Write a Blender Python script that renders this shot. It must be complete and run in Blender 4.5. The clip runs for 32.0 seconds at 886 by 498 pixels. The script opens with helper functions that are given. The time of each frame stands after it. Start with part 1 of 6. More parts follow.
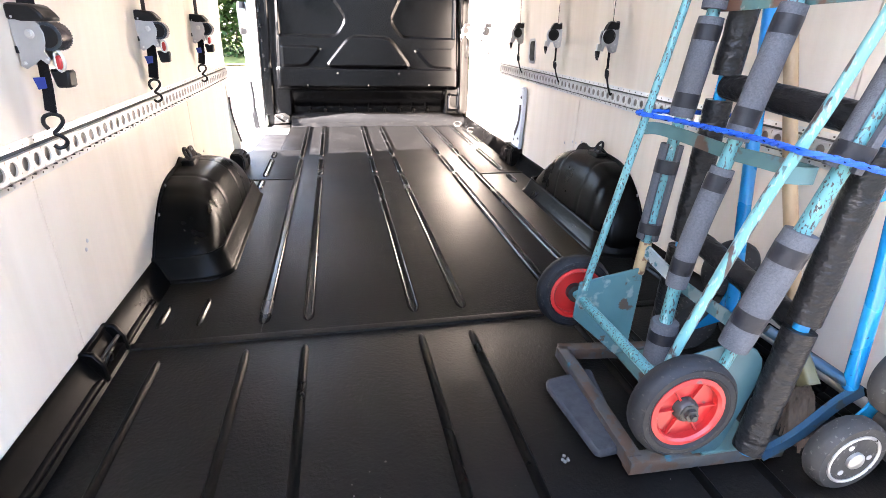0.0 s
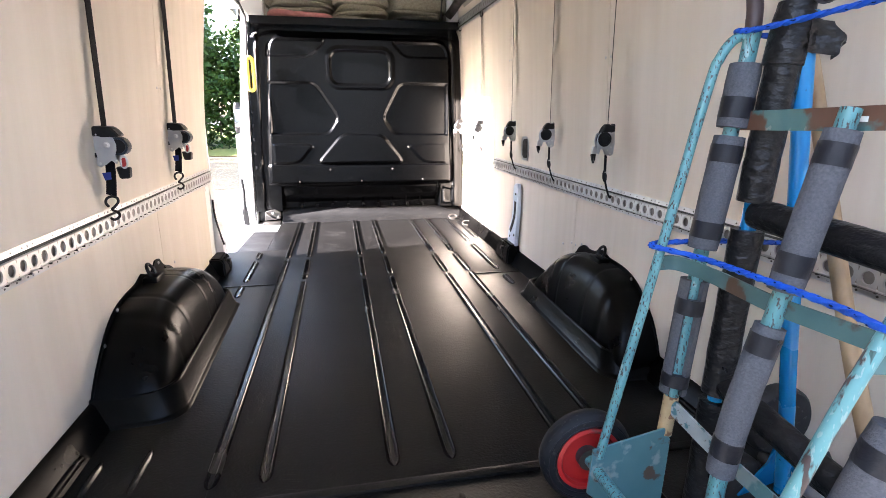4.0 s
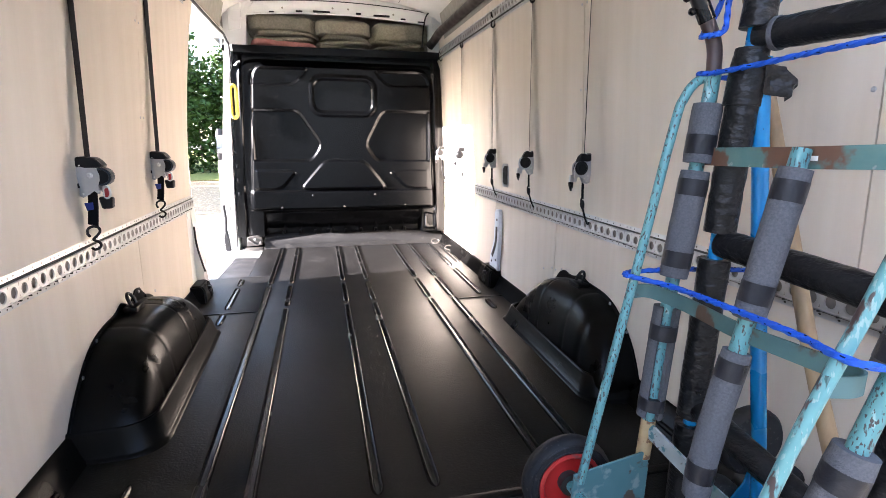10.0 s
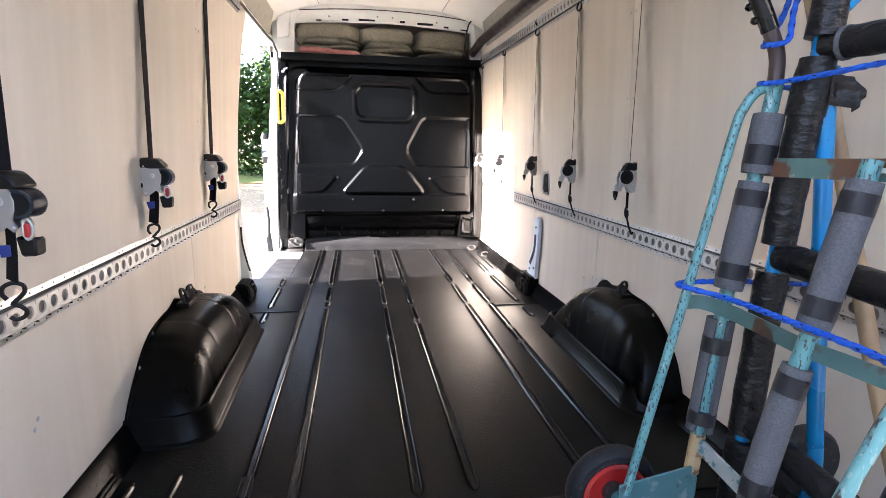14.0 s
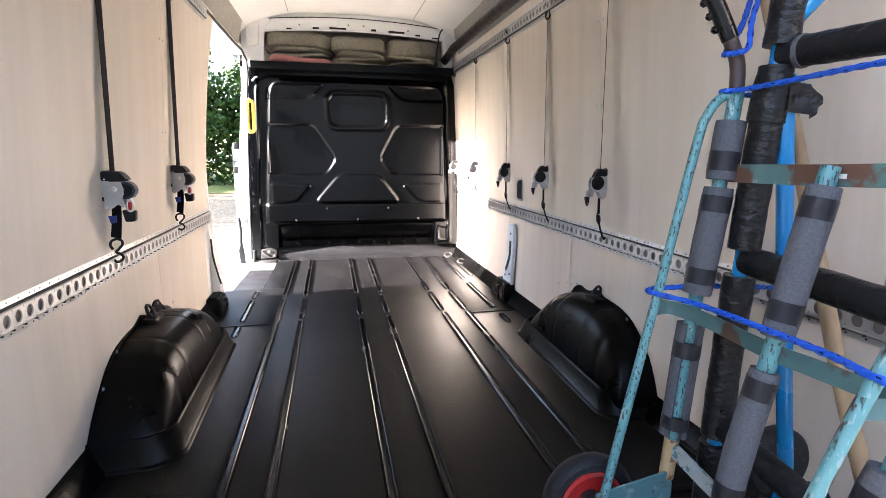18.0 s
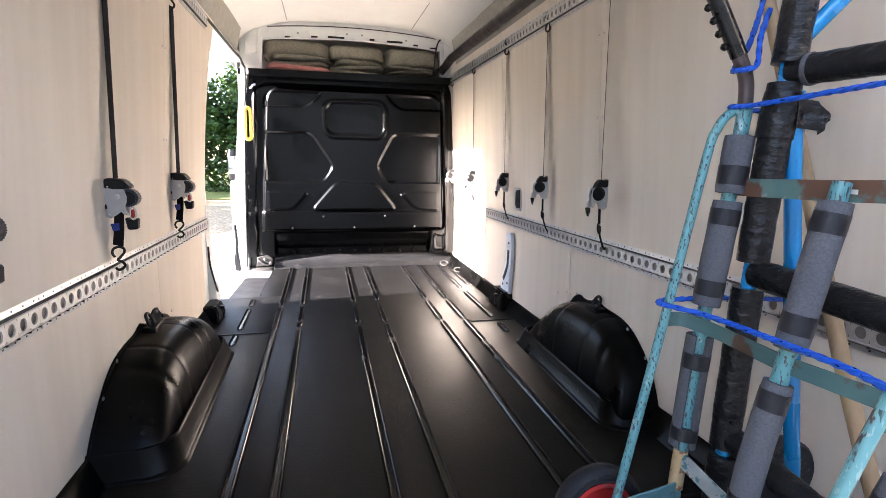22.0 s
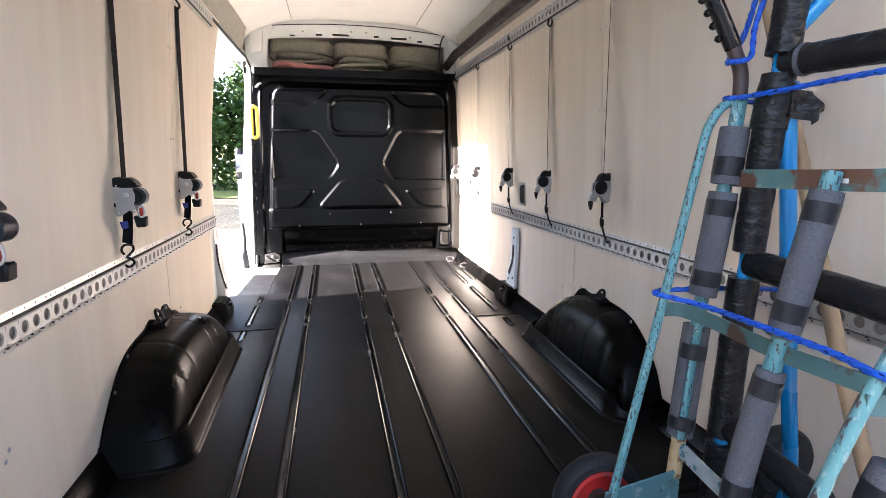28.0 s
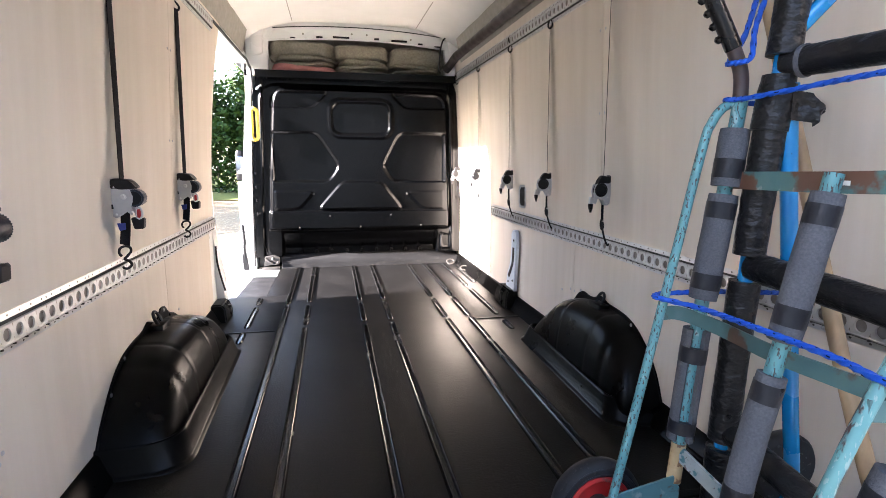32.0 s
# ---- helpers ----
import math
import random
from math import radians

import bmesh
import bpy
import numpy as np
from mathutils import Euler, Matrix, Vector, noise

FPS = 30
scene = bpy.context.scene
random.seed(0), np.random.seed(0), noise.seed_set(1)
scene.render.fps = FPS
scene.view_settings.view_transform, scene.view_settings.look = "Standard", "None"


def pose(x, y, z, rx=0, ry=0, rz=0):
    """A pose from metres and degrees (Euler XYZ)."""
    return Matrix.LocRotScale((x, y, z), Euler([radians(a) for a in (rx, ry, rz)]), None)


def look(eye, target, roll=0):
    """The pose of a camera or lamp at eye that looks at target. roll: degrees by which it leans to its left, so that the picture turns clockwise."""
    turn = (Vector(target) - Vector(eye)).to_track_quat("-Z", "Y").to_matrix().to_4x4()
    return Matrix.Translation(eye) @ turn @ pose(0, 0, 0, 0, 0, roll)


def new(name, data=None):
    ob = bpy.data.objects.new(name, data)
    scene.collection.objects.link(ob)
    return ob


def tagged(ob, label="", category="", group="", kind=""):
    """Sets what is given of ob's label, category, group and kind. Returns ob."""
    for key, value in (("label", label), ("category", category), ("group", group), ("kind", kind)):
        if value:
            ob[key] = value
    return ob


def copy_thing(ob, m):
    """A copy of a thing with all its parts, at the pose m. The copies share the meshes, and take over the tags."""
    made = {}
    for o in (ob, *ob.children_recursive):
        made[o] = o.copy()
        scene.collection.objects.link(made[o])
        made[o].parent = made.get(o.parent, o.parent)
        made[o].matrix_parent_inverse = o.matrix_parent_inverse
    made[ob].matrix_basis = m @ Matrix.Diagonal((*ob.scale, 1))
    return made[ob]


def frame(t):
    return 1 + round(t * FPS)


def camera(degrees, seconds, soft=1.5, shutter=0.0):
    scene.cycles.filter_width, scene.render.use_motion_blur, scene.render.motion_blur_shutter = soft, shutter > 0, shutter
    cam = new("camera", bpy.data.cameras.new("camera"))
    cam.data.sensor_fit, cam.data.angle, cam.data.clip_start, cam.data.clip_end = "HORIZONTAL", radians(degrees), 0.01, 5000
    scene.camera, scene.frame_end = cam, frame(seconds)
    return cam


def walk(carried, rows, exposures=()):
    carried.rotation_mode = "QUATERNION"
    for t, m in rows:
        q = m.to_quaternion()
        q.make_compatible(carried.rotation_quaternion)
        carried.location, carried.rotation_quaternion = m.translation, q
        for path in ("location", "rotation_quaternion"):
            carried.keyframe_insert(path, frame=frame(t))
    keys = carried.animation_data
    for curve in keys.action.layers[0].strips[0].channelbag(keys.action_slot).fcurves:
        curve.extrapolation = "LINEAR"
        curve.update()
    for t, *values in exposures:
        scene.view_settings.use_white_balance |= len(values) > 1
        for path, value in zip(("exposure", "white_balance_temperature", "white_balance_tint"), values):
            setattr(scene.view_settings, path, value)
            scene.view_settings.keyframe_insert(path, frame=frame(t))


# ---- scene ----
from mathutils import Quaternion

cam = camera(82.5, 32.0, soft=0.5)
PATH = [
    (0, (-0.255, -1.079, 0.813), (0.123, 0.713, 0.01), 1.5),
    (0.5, (-0.2, -1.192, 0.889), (0.115, 0.693, 0.299), -0.4),
    (1, (-0.206, -1.163, 0.867), (0.17, 0.715, 0.29), -1.1),
    (1.5, (-0.27, -1.015, 0.863), (0.204, 0.845, 0.301), 1.9),
    (2, (-0.242, -0.951, 0.867), (0.17, 0.927, 0.316), 1.5),
    (2.5, (-0.132, -0.904, 0.874), (0.141, 1.019, 0.395), 0.8),
    (3, (-0.096, -0.867, 0.878), (0.288, 1.034, 0.389), -1.1),
    (3.5, (-0.145, -0.855, 0.877), (0.247, 1.04, 0.37), -0.2),
    (5.5, (-0.172, -0.851, 0.878), (0.208, 1.045, 0.367), 0.9),
    (6, (-0.17, -0.853, 0.887), (0.225, 1.05, 0.411), -0.0),
    (6.5, (-0.168, -0.851, 0.888), (0.222, 1.054, 0.42), 0.3),
    (7, (-0.174, -0.853, 0.889), (0.206, 1.057, 0.429), 0.9),
    (7.5, (-0.172, -0.854, 0.889), (0.206, 1.055, 0.428), 0.8),
    (8, (-0.176, -0.859, 0.89), (0.205, 1.053, 0.446), 1.4),
    (8.5, (-0.173, -0.86, 0.888), (0.209, 1.049, 0.431), 1.2),
    (9, (-0.171, -0.861, 0.887), (0.221, 1.046, 0.427), 1.0),
    (9.5, (-0.164, -0.869, 0.897), (0.286, 1.033, 0.474), 0.0),
    (10, (-0.165, -0.877, 0.898), (0.293, 1.024, 0.477), 0.4),
    (10.5, (-0.163, -0.879, 0.896), (0.28, 1.025, 0.474), -0.1),
    (11, (-0.179, -0.877, 0.907), (0.2, 1.045, 0.503), 0.5),
    (11.5, (-0.194, -0.89, 0.906), (0.204, 1.029, 0.509), 0.2),
    (12, (-0.199, -0.893, 0.905), (0.182, 1.035, 0.532), 0.5),
    (12.5, (-0.205, -0.888, 0.902), (0.128, 1.046, 0.516), 0.6),
    (13, (-0.21, -0.891, 0.899), (0.11, 1.044, 0.508), 0.9),
    (13.5, (-0.208, -0.888, 0.896), (0.091, 1.05, 0.499), 0.8),
    (14, (-0.204, -0.886, 0.897), (0.13, 1.046, 0.499), 1.2),
    (14.5, (-0.191, -0.894, 0.908), (0.202, 1.035, 0.555), 0.0),
    (15, (-0.183, -0.899, 0.908), (0.239, 1.026, 0.562), 0.2),
    (15.5, (-0.181, -0.906, 0.908), (0.281, 1.01, 0.567), 1.1),
    (17.5, (-0.184, -0.884, 0.907), (0.265, 1.032, 0.55), 0.5),
    (18, (-0.188, -0.875, 0.903), (0.233, 1.044, 0.532), 0.5),
    (18.5, (-0.194, -0.875, 0.897), (0.218, 1.041, 0.496), 0.6),
    (19, (-0.191, -0.878, 0.902), (0.204, 1.044, 0.514), -0.0),
    (19.5, (-0.193, -0.878, 0.902), (0.194, 1.046, 0.517), 0.5),
    (20, (-0.213, -0.883, 0.904), (0.179, 1.047, 0.555), -0.1),
    (20.5, (-0.254, -0.871, 0.901), (0.174, 1.046, 0.523), 0.5),
    (21, (-0.255, -0.86, 0.897), (0.221, 1.045, 0.515), 1.5),
    (21.5, (-0.24, -0.863, 0.905), (0.216, 1.052, 0.554), 1.6),
    (22, (-0.228, -0.87, 0.909), (0.226, 1.048, 0.569), 1.0),
    (22.5, (-0.224, -0.875, 0.908), (0.225, 1.043, 0.565), 1.2),
    (23, (-0.218, -0.882, 0.905), (0.231, 1.036, 0.56), 0.9),
    (23.5, (-0.222, -0.888, 0.904), (0.228, 1.03, 0.56), 1.1),
    (24, (-0.219, -0.888, 0.902), (0.23, 1.029, 0.551), 0.9),
    (24.5, (-0.22, -0.888, 0.899), (0.208, 1.03, 0.527), 0.6),
    (25, (-0.221, -0.893, 0.91), (0.207, 1.029, 0.561), -0.2),
    (25.5, (-0.222, -0.89, 0.908), (0.209, 1.029, 0.55), 0.4),
    (27.5, (-0.218, -0.885, 0.907), (0.193, 1.042, 0.559), 0.5),
    (28, (-0.214, -0.892, 0.906), (0.208, 1.031, 0.552), 0.3),
    (28.5, (-0.216, -0.898, 0.907), (0.205, 1.028, 0.57), 0.7),
    (29, (-0.219, -0.898, 0.904), (0.2, 1.025, 0.544), 0.7),
    (29.5, (-0.216, -0.899, 0.903), (0.211, 1.021, 0.543), 0.8),
    (30, (-0.215, -0.901, 0.903), (0.212, 1.021, 0.548), 0.7),
    (30.5, (-0.212, -0.897, 0.902), (0.22, 1.023, 0.542), 0.6),
    (31, (-0.209, -0.887, 0.9), (0.21, 1.034, 0.53), 0.6),
    (31.5, (-0.209, -0.883, 0.906), (0.2, 1.044, 0.565), 0.5),
    (32, (-0.206, -0.885, 0.904), (0.213, 1.04, 0.56), 0.4),
]
walk(cam, [(t, look(eye, target, roll)) for t, eye, target, roll in PATH], exposures=[(0, 5.71, 6700, 19), (0.6, 5.26, 6700, 19), (1.2, 5.04, 6650, 19), (3, 4.99, 6600, 19), (7, 4.94, 6550, 19), (13, 4.86, 6500, 19), (20, 4.73, 6510, 19), (32, 4.70, 6510, 19)])

# ---- light: low sun through the open side door, sky from the open back ----
SUN_ELEVATION, SUN_TURN = 19.5, 7.5
world = bpy.data.worlds.new("sky")
scene.world = world
world.use_nodes = True
wn = world.node_tree.nodes
sky = wn.new("ShaderNodeTexSky")
sky.sky_type, sky.sun_disc = "NISHITA", False
sky.sun_elevation, sky.sun_rotation = radians(SUN_ELEVATION), radians(270 - SUN_TURN)
wn["Background"].inputs["Strength"].default_value = 0.085
world.node_tree.links.new(sky.outputs["Color"], wn["Background"].inputs["Color"])
sun = new("sun", bpy.data.lights.new("sun", "SUN"))
sun.data.energy, sun.data.angle, sun.data.color = 5.0, radians(0.6), (1.0, 0.97, 0.94)
sun_way = Vector((math.cos(radians(SUN_ELEVATION)) * math.cos(radians(SUN_TURN)), math.cos(radians(SUN_ELEVATION)) * math.sin(radians(SUN_TURN)), -math.sin(radians(SUN_ELEVATION))))
sun.matrix_world = look((-8, 2, 5), Vector((-8, 2, 5)) + sun_way)


# ---- materials ----
def surface(name, color, rough=0.5, metal=0.0, second=None, grain=12.0, stretch=(1, 1, 1), amount=0.5, spots=None, spot_scale=30.0, spot_at=0.62, bump=0.1, bump_scale=250.0, rough_var=0.12, per_piece=0.0, spot_stretch=(1, 1, 1), coat=0.0, wrinkle=0.0, wrinkle_scale=40.0, wrinkle_stretch=(1, 1, 1), spec=0.5, wrinkle_depth=0.004, scratch=None, spots2=None, spot2_scale=30.0, spot2_at=0.62):
    """A node material: two-tone grain, optional spots of a third colour, fine relief, uneven gloss."""
    m = bpy.data.materials.new(name)
    m.use_nodes = True
    nt = m.node_tree
    n, link = nt.nodes, nt.links.new
    b = n["Principled BSDF"]
    b.inputs["Metallic"].default_value = metal
    b.inputs["Coat Weight"].default_value = coat
    b.inputs["Specular IOR Level"].default_value = spec
    co = n.new("ShaderNodeTexCoord")

    def noise_at(scale, s=(1, 1, 1), detail=4.0):
        mp = n.new("ShaderNodeMapping")
        mp.inputs["Scale"].default_value = s
        link(co.outputs["Object"], mp.inputs["Vector"])
        t = n.new("ShaderNodeTexNoise")
        t.inputs["Scale"].default_value, t.inputs["Detail"].default_value = scale, detail
        link(mp.outputs["Vector"], t.inputs["Vector"])
        return t.outputs["Fac"]

    def ramp(src, lo, hi):
        r = n.new("ShaderNodeMapRange")
        r.inputs["From Min"].default_value, r.inputs["From Max"].default_value = lo, hi
        link(src, r.inputs["Value"])
        return r.outputs["Result"]

    def mix(fac, a, c):
        x = n.new("ShaderNodeMix")
        x.data_type = "RGBA"
        if isinstance(fac, float):
            x.inputs["Factor"].default_value = fac
        else:
            link(fac, x.inputs["Factor"])
        for sock, v in ((x.inputs[6], a), (x.inputs[7], c)):
            if isinstance(v, tuple):
                sock.default_value = (*v, 1)
            else:
                link(v, sock)
        return x.outputs[2]

    second = second or tuple(c * (1 - 0.35 * amount) for c in color)
    col = mix(ramp(noise_at(grain, stretch, 6.0), 0.32, 0.68), color, second)
    col = mix(ramp(noise_at(1.7, (1, 1, 1), 3.0), 0.35, 0.75), col, mix(0.5, col, second))
    if per_piece:
        oi = n.new("ShaderNodeObjectInfo")
        hs = n.new("ShaderNodeHueSaturation")
        link(ramp(oi.outputs["Random"], 0, 1), hs.inputs["Value"])
        hs.inputs["Saturation"].default_value = 1.0
        r = hs.inputs["Value"].links[0].from_node
        r.inputs["To Min"].default_value, r.inputs["To Max"].default_value = 1 - per_piece, 1 + per_piece
        link(col, hs.inputs["Color"])
        col = hs.outputs["Color"]
    if spots2:
        col = mix(ramp(noise_at(spot2_scale, spot_stretch, 5.0), spot2_at, spot2_at + 0.05), col, spots2)
    if scratch:
        sep = n.new("ShaderNodeSeparateXYZ")
        link(co.outputs["Object"], sep.inputs["Vector"])
        worn = ramp(sep.outputs["Y"], 1.2, 2.6)
        worn.node.inputs["To Min"].default_value = 0.1
        for turn, sc, patch in ((1.3, (300, 4, 1), 2.3), (-1.2, (340, 5, 1), 3.1), (1.75, (280, 5, 1), 2.7), (0.6, (380, 9, 1), 3.7)):
            thin = noise_at(1.0, sc, 2.0)
            sized = thin.node.inputs["Vector"].links[0].from_node
            turned = n.new("ShaderNodeMapping")
            turned.inputs["Rotation"].default_value = (0, 0, turn)
            link(co.outputs["Object"], turned.inputs["Vector"])
            link(turned.outputs["Vector"], sized.inputs["Vector"])
            f = ramp(thin, 0.668, 0.7)
            for other in (ramp(noise_at(patch, (1, 1, 1), 3.0), 0.48, 0.62), worn):
                mu = n.new("ShaderNodeMath")
                mu.operation = "MULTIPLY"
                link(f, mu.inputs[0])
                link(other, mu.inputs[1])
                f = mu.outputs["Value"]
            col = mix(f, col, scratch)
    if spots:
        col = mix(ramp(noise_at(spot_scale, spot_stretch, 5.0), spot_at, spot_at + 0.04), col, spots)
    link(col, b.inputs["Base Color"])
    rr = ramp(noise_at(grain * 0.7, stretch, 5.0), 0.3, 0.7)
    rn = rr.node
    rn.inputs["To Min"].default_value, rn.inputs["To Max"].default_value = max(0.02, rough - rough_var), min(1, rough + rough_var)
    link(rr, b.inputs["Roughness"])
    last = None
    for strength, scale, s, dist in ((bump, bump_scale, (1, 1, 1), 0.001), (wrinkle, wrinkle_scale, wrinkle_stretch, wrinkle_depth)):
        if strength:
            bp = n.new("ShaderNodeBump")
            bp.inputs["Strength"].default_value, bp.inputs["Distance"].default_value = strength, dist
            link(noise_at(scale, s, 3.0), bp.inputs["Height"])
            if last:
                link(last, bp.inputs["Normal"])
            last = bp.outputs["Normal"]
    if last:
        link(last, b.inputs["Normal"])
    return m


M_FLOOR = surface("black_floor_liner", (0.0006, 0.0005, 0.0005), 0.47, second=(0.0018, 0.0015, 0.0014), grain=3.2, bump=1.0, bump_scale=150, rough_var=0.04, spec=0.22, wrinkle=0.6, wrinkle_scale=100, wrinkle_depth=0.0012, scratch=(0.1, 0.095, 0.09))
M_RIB = surface("worn_liner_rib", (0.003, 0.0029, 0.0028), 0.24, second=(0.006, 0.0057, 0.0055), grain=7, bump=0.06, bump_scale=420, spec=0.22, rough_var=0.05)
M_TEAL_PLATE = surface("scuffed_teal_plate", (0.04, 0.125, 0.145), 0.42, second=(0.075, 0.17, 0.18), grain=9, spots=(0.07, 0.045, 0.033), spot_scale=24, spot_at=0.61, bump=0.3, bump_scale=60, spots2=(0.2, 0.25, 0.245), spot2_scale=16, spot2_at=0.56)
M_FLANGE = surface("dull_grey_metal", (0.007, 0.007, 0.0073), 0.6, second=(0.005, 0.005, 0.0052), grain=12, spec=0.12, spots=(0.015, 0.0145, 0.014), spot_scale=25, spot_at=0.62)
M_GRIME = surface("grimy_steel", (0.014, 0.013, 0.012), 0.5, second=(0.035, 0.032, 0.029), grain=60, spec=0.35)
M_BLUE_DULL = surface("dull_blue_paint", (0.006, 0.042, 0.088), 0.45, second=(0.012, 0.05, 0.09), grain=9, spots=(0.03, 0.028, 0.027), spot_scale=40, spot_at=0.57)
M_TAN = surface("bare_rusty_tan", (0.42, 0.31, 0.17), 0.7, second=(0.3, 0.2, 0.1), grain=30, spots=(0.14, 0.07, 0.035), spot_scale=60, spot_at=0.58)
M_SKY_BLOCKER = surface("sky_blocker_render", (0.45, 0.43, 0.39), 0.9, second=(0.38, 0.365, 0.335), grain=2)
M_LINER = surface("black_moulded_plastic", (0.001, 0.0009, 0.0009), 0.3, second=(0.0018, 0.0017, 0.0016), grain=6, bump=0.2, bump_scale=500, spec=0.085, rough_var=0.05)
M_BULK = surface("black_bulkhead_paint", (0.0004, 0.0005, 0.0007), 0.24, second=(0.0006, 0.0007, 0.0009), grain=4, bump=0.03, bump_scale=300, spec=0.2, rough_var=0.02)
M_PLY = surface("birch_plywood", (0.652, 0.585, 0.503), 0.55, second=(0.588, 0.52, 0.436), grain=5, stretch=(1.0, 3.2, 0.22), amount=0.4, bump=0.1, bump_scale=160, spots=(0.5, 0.38, 0.28), spot_scale=13, spot_at=0.79, spot_stretch=(1, 3, 0.5))
M_STEEL = surface("galvanised_steel", (0.62, 0.62, 0.62), 0.38, metal=0.85, second=(0.52, 0.52, 0.52), grain=35, bump=0.04, bump_scale=180, rough_var=0.06)
M_ZINC = surface("zinc_plated_steel", (0.5, 0.51, 0.53), 0.34, metal=0.85, second=(0.42, 0.43, 0.45), grain=25, rough_var=0.05)
M_WHITE = surface("white_van_paint", (0.8, 0.8, 0.78), 0.32, second=(0.72, 0.72, 0.7), grain=3, bump=0.03, coat=0.3)
M_ROOF = surface("white_roof_lining", (0.68, 0.67, 0.63), 0.5, second=(0.62, 0.61, 0.57), grain=4, bump=0.1)
M_GREY_BOARD = surface("grey_green_board", (0.3, 0.29, 0.25), 0.7, second=(0.25, 0.24, 0.205), grain=30, bump=0.15, bump_scale=200)
M_DARK_PIPE = surface("dark_brown_pipe", (0.018, 0.014, 0.013), 0.45, second=(0.028, 0.022, 0.02), grain=20)
M_WEB = surface("black_webbing", (0.004, 0.004, 0.005), 0.8, second=(0.009, 0.009, 0.011), grain=300, stretch=(1, 1, 3), bump=0.5, bump_scale=600, spec=0.12)
M_BLACK = surface("black_hardware", (0.004, 0.004, 0.0045), 0.42, second=(0.008, 0.008, 0.009), grain=40, spec=0.22)
M_SPOOL = surface("dark_blue_spool", (0.004, 0.006, 0.014), 0.4, second=(0.008, 0.011, 0.022), grain=200, spec=0.3)
M_RED = surface("red_plastic", (0.42, 0.016, 0.016), 0.38, second=(0.3, 0.014, 0.013), grain=18, spots=(0.12, 0.04, 0.035), spot_scale=25, spot_at=0.66)
M_LABEL = surface("blue_label", (0.015, 0.035, 0.22), 0.6)
M_RUBBER = surface("worn_rubber", (0.006, 0.0065, 0.008), 0.6, second=(0.013, 0.014, 0.017), grain=12, bump=0.4, bump_scale=150, spots=(0.035, 0.033, 0.031), spot_scale=120, spot_at=0.63, spec=0.22)
M_RUBBER_GREY = surface("grey_rubber", (0.016, 0.016, 0.017), 0.65, second=(0.032, 0.032, 0.032), grain=20, bump=0.4, bump_scale=120, spots=(0.065, 0.062, 0.06), spot_scale=110, spot_at=0.61, spec=0.25)
M_TEAL = surface("chipped_teal_paint", (0.052, 0.19, 0.207), 0.4, second=(0.09, 0.25, 0.26), grain=14, spots=(0.035, 0.028, 0.027), spot_scale=300, spot_at=0.565, bump=0.5, bump_scale=90, spot_stretch=(1, 1, 0.35), spots2=(0.22, 0.36, 0.36), spot2_scale=70, spot2_at=0.63)
M_TEAL_WORN = surface("worn_teal_paint", (0.07, 0.225, 0.24), 0.42, second=(0.11, 0.28, 0.285), grain=14, spots=(0.04, 0.025, 0.024), spot_scale=34, spot_at=0.53, bump=0.6, bump_scale=110, spot_stretch=(1.6, 1.6, 0.35), spots2=(0.2, 0.32, 0.31), spot2_scale=140, spot2_at=0.57)
M_TEAL_DULL = surface("dull_teal_paint", (0.035, 0.095, 0.1), 0.5, second=(0.06, 0.13, 0.13), grain=14, spots=(0.06, 0.033, 0.02), spot_scale=13, spot_at=0.57, bump=0.4, bump_scale=90)
M_TEAL_RUSTED = surface("rust_patched_teal_paint", (0.05, 0.135, 0.135), 0.5, second=(0.085, 0.17, 0.16), grain=22, spots=(0.105, 0.05, 0.03), spot_scale=11, spot_at=0.5, bump=0.4, bump_scale=90, spots2=(0.2, 0.24, 0.23), spot2_scale=60, spot2_at=0.64)
M_TEAL_DARK = surface("dark_blue_green_paint", (0.018, 0.06, 0.075), 0.45, second=(0.03, 0.08, 0.092), grain=12, spots=(0.05, 0.03, 0.02), spot_scale=18, spot_at=0.62, bump=0.3, bump_scale=80)
M_WORN_WHITE = surface("pale_worn_primer", (0.3, 0.32, 0.31), 0.55, second=(0.2, 0.235, 0.235), grain=30, spots=(0.04, 0.12, 0.135), spot_scale=45, spot_at=0.58, bump=0.4, bump_scale=120, spots2=(0.07, 0.05, 0.04), spot2_scale=70, spot2_at=0.62)
M_RUST = surface("rusty_blue_steel", (0.035, 0.05, 0.06), 0.6, second=(0.06, 0.045, 0.037), grain=28, spots=(0.06, 0.034, 0.023), spot_scale=26, spot_at=0.53, bump=0.5, bump_scale=90, spots2=(0.014, 0.09, 0.13), spot2_scale=22, spot2_at=0.63)
M_BLUE = surface("bright_blue_paint", (0.001, 0.155, 0.385), 0.28, second=(0.002, 0.2, 0.46), grain=10, spots=(0.02, 0.03, 0.05), spot_scale=70, spot_at=0.69, bump=0.15, bump_scale=80, coat=0.2)
M_FOAM = surface("grey_pipe_foam", (0.062, 0.065, 0.075), 0.95, second=(0.092, 0.096, 0.107), grain=260, bump=1.0, bump_scale=330, spec=0.3)
M_TAPE = surface("black_tape", (0.0045, 0.0045, 0.0053), 0.36, second=(0.009, 0.009, 0.0102), grain=9, bump=0.1, wrinkle=1.0, wrinkle_scale=44, wrinkle_stretch=(0.9, 0.9, 1.7), wrinkle_depth=0.007, spec=0.28)
M_TAPE_BAND = surface("dark_tape_band", (0.009, 0.009, 0.0125), 0.38, second=(0.015, 0.0155, 0.02), grain=30, wrinkle=0.4, wrinkle_scale=60, spec=0.3)
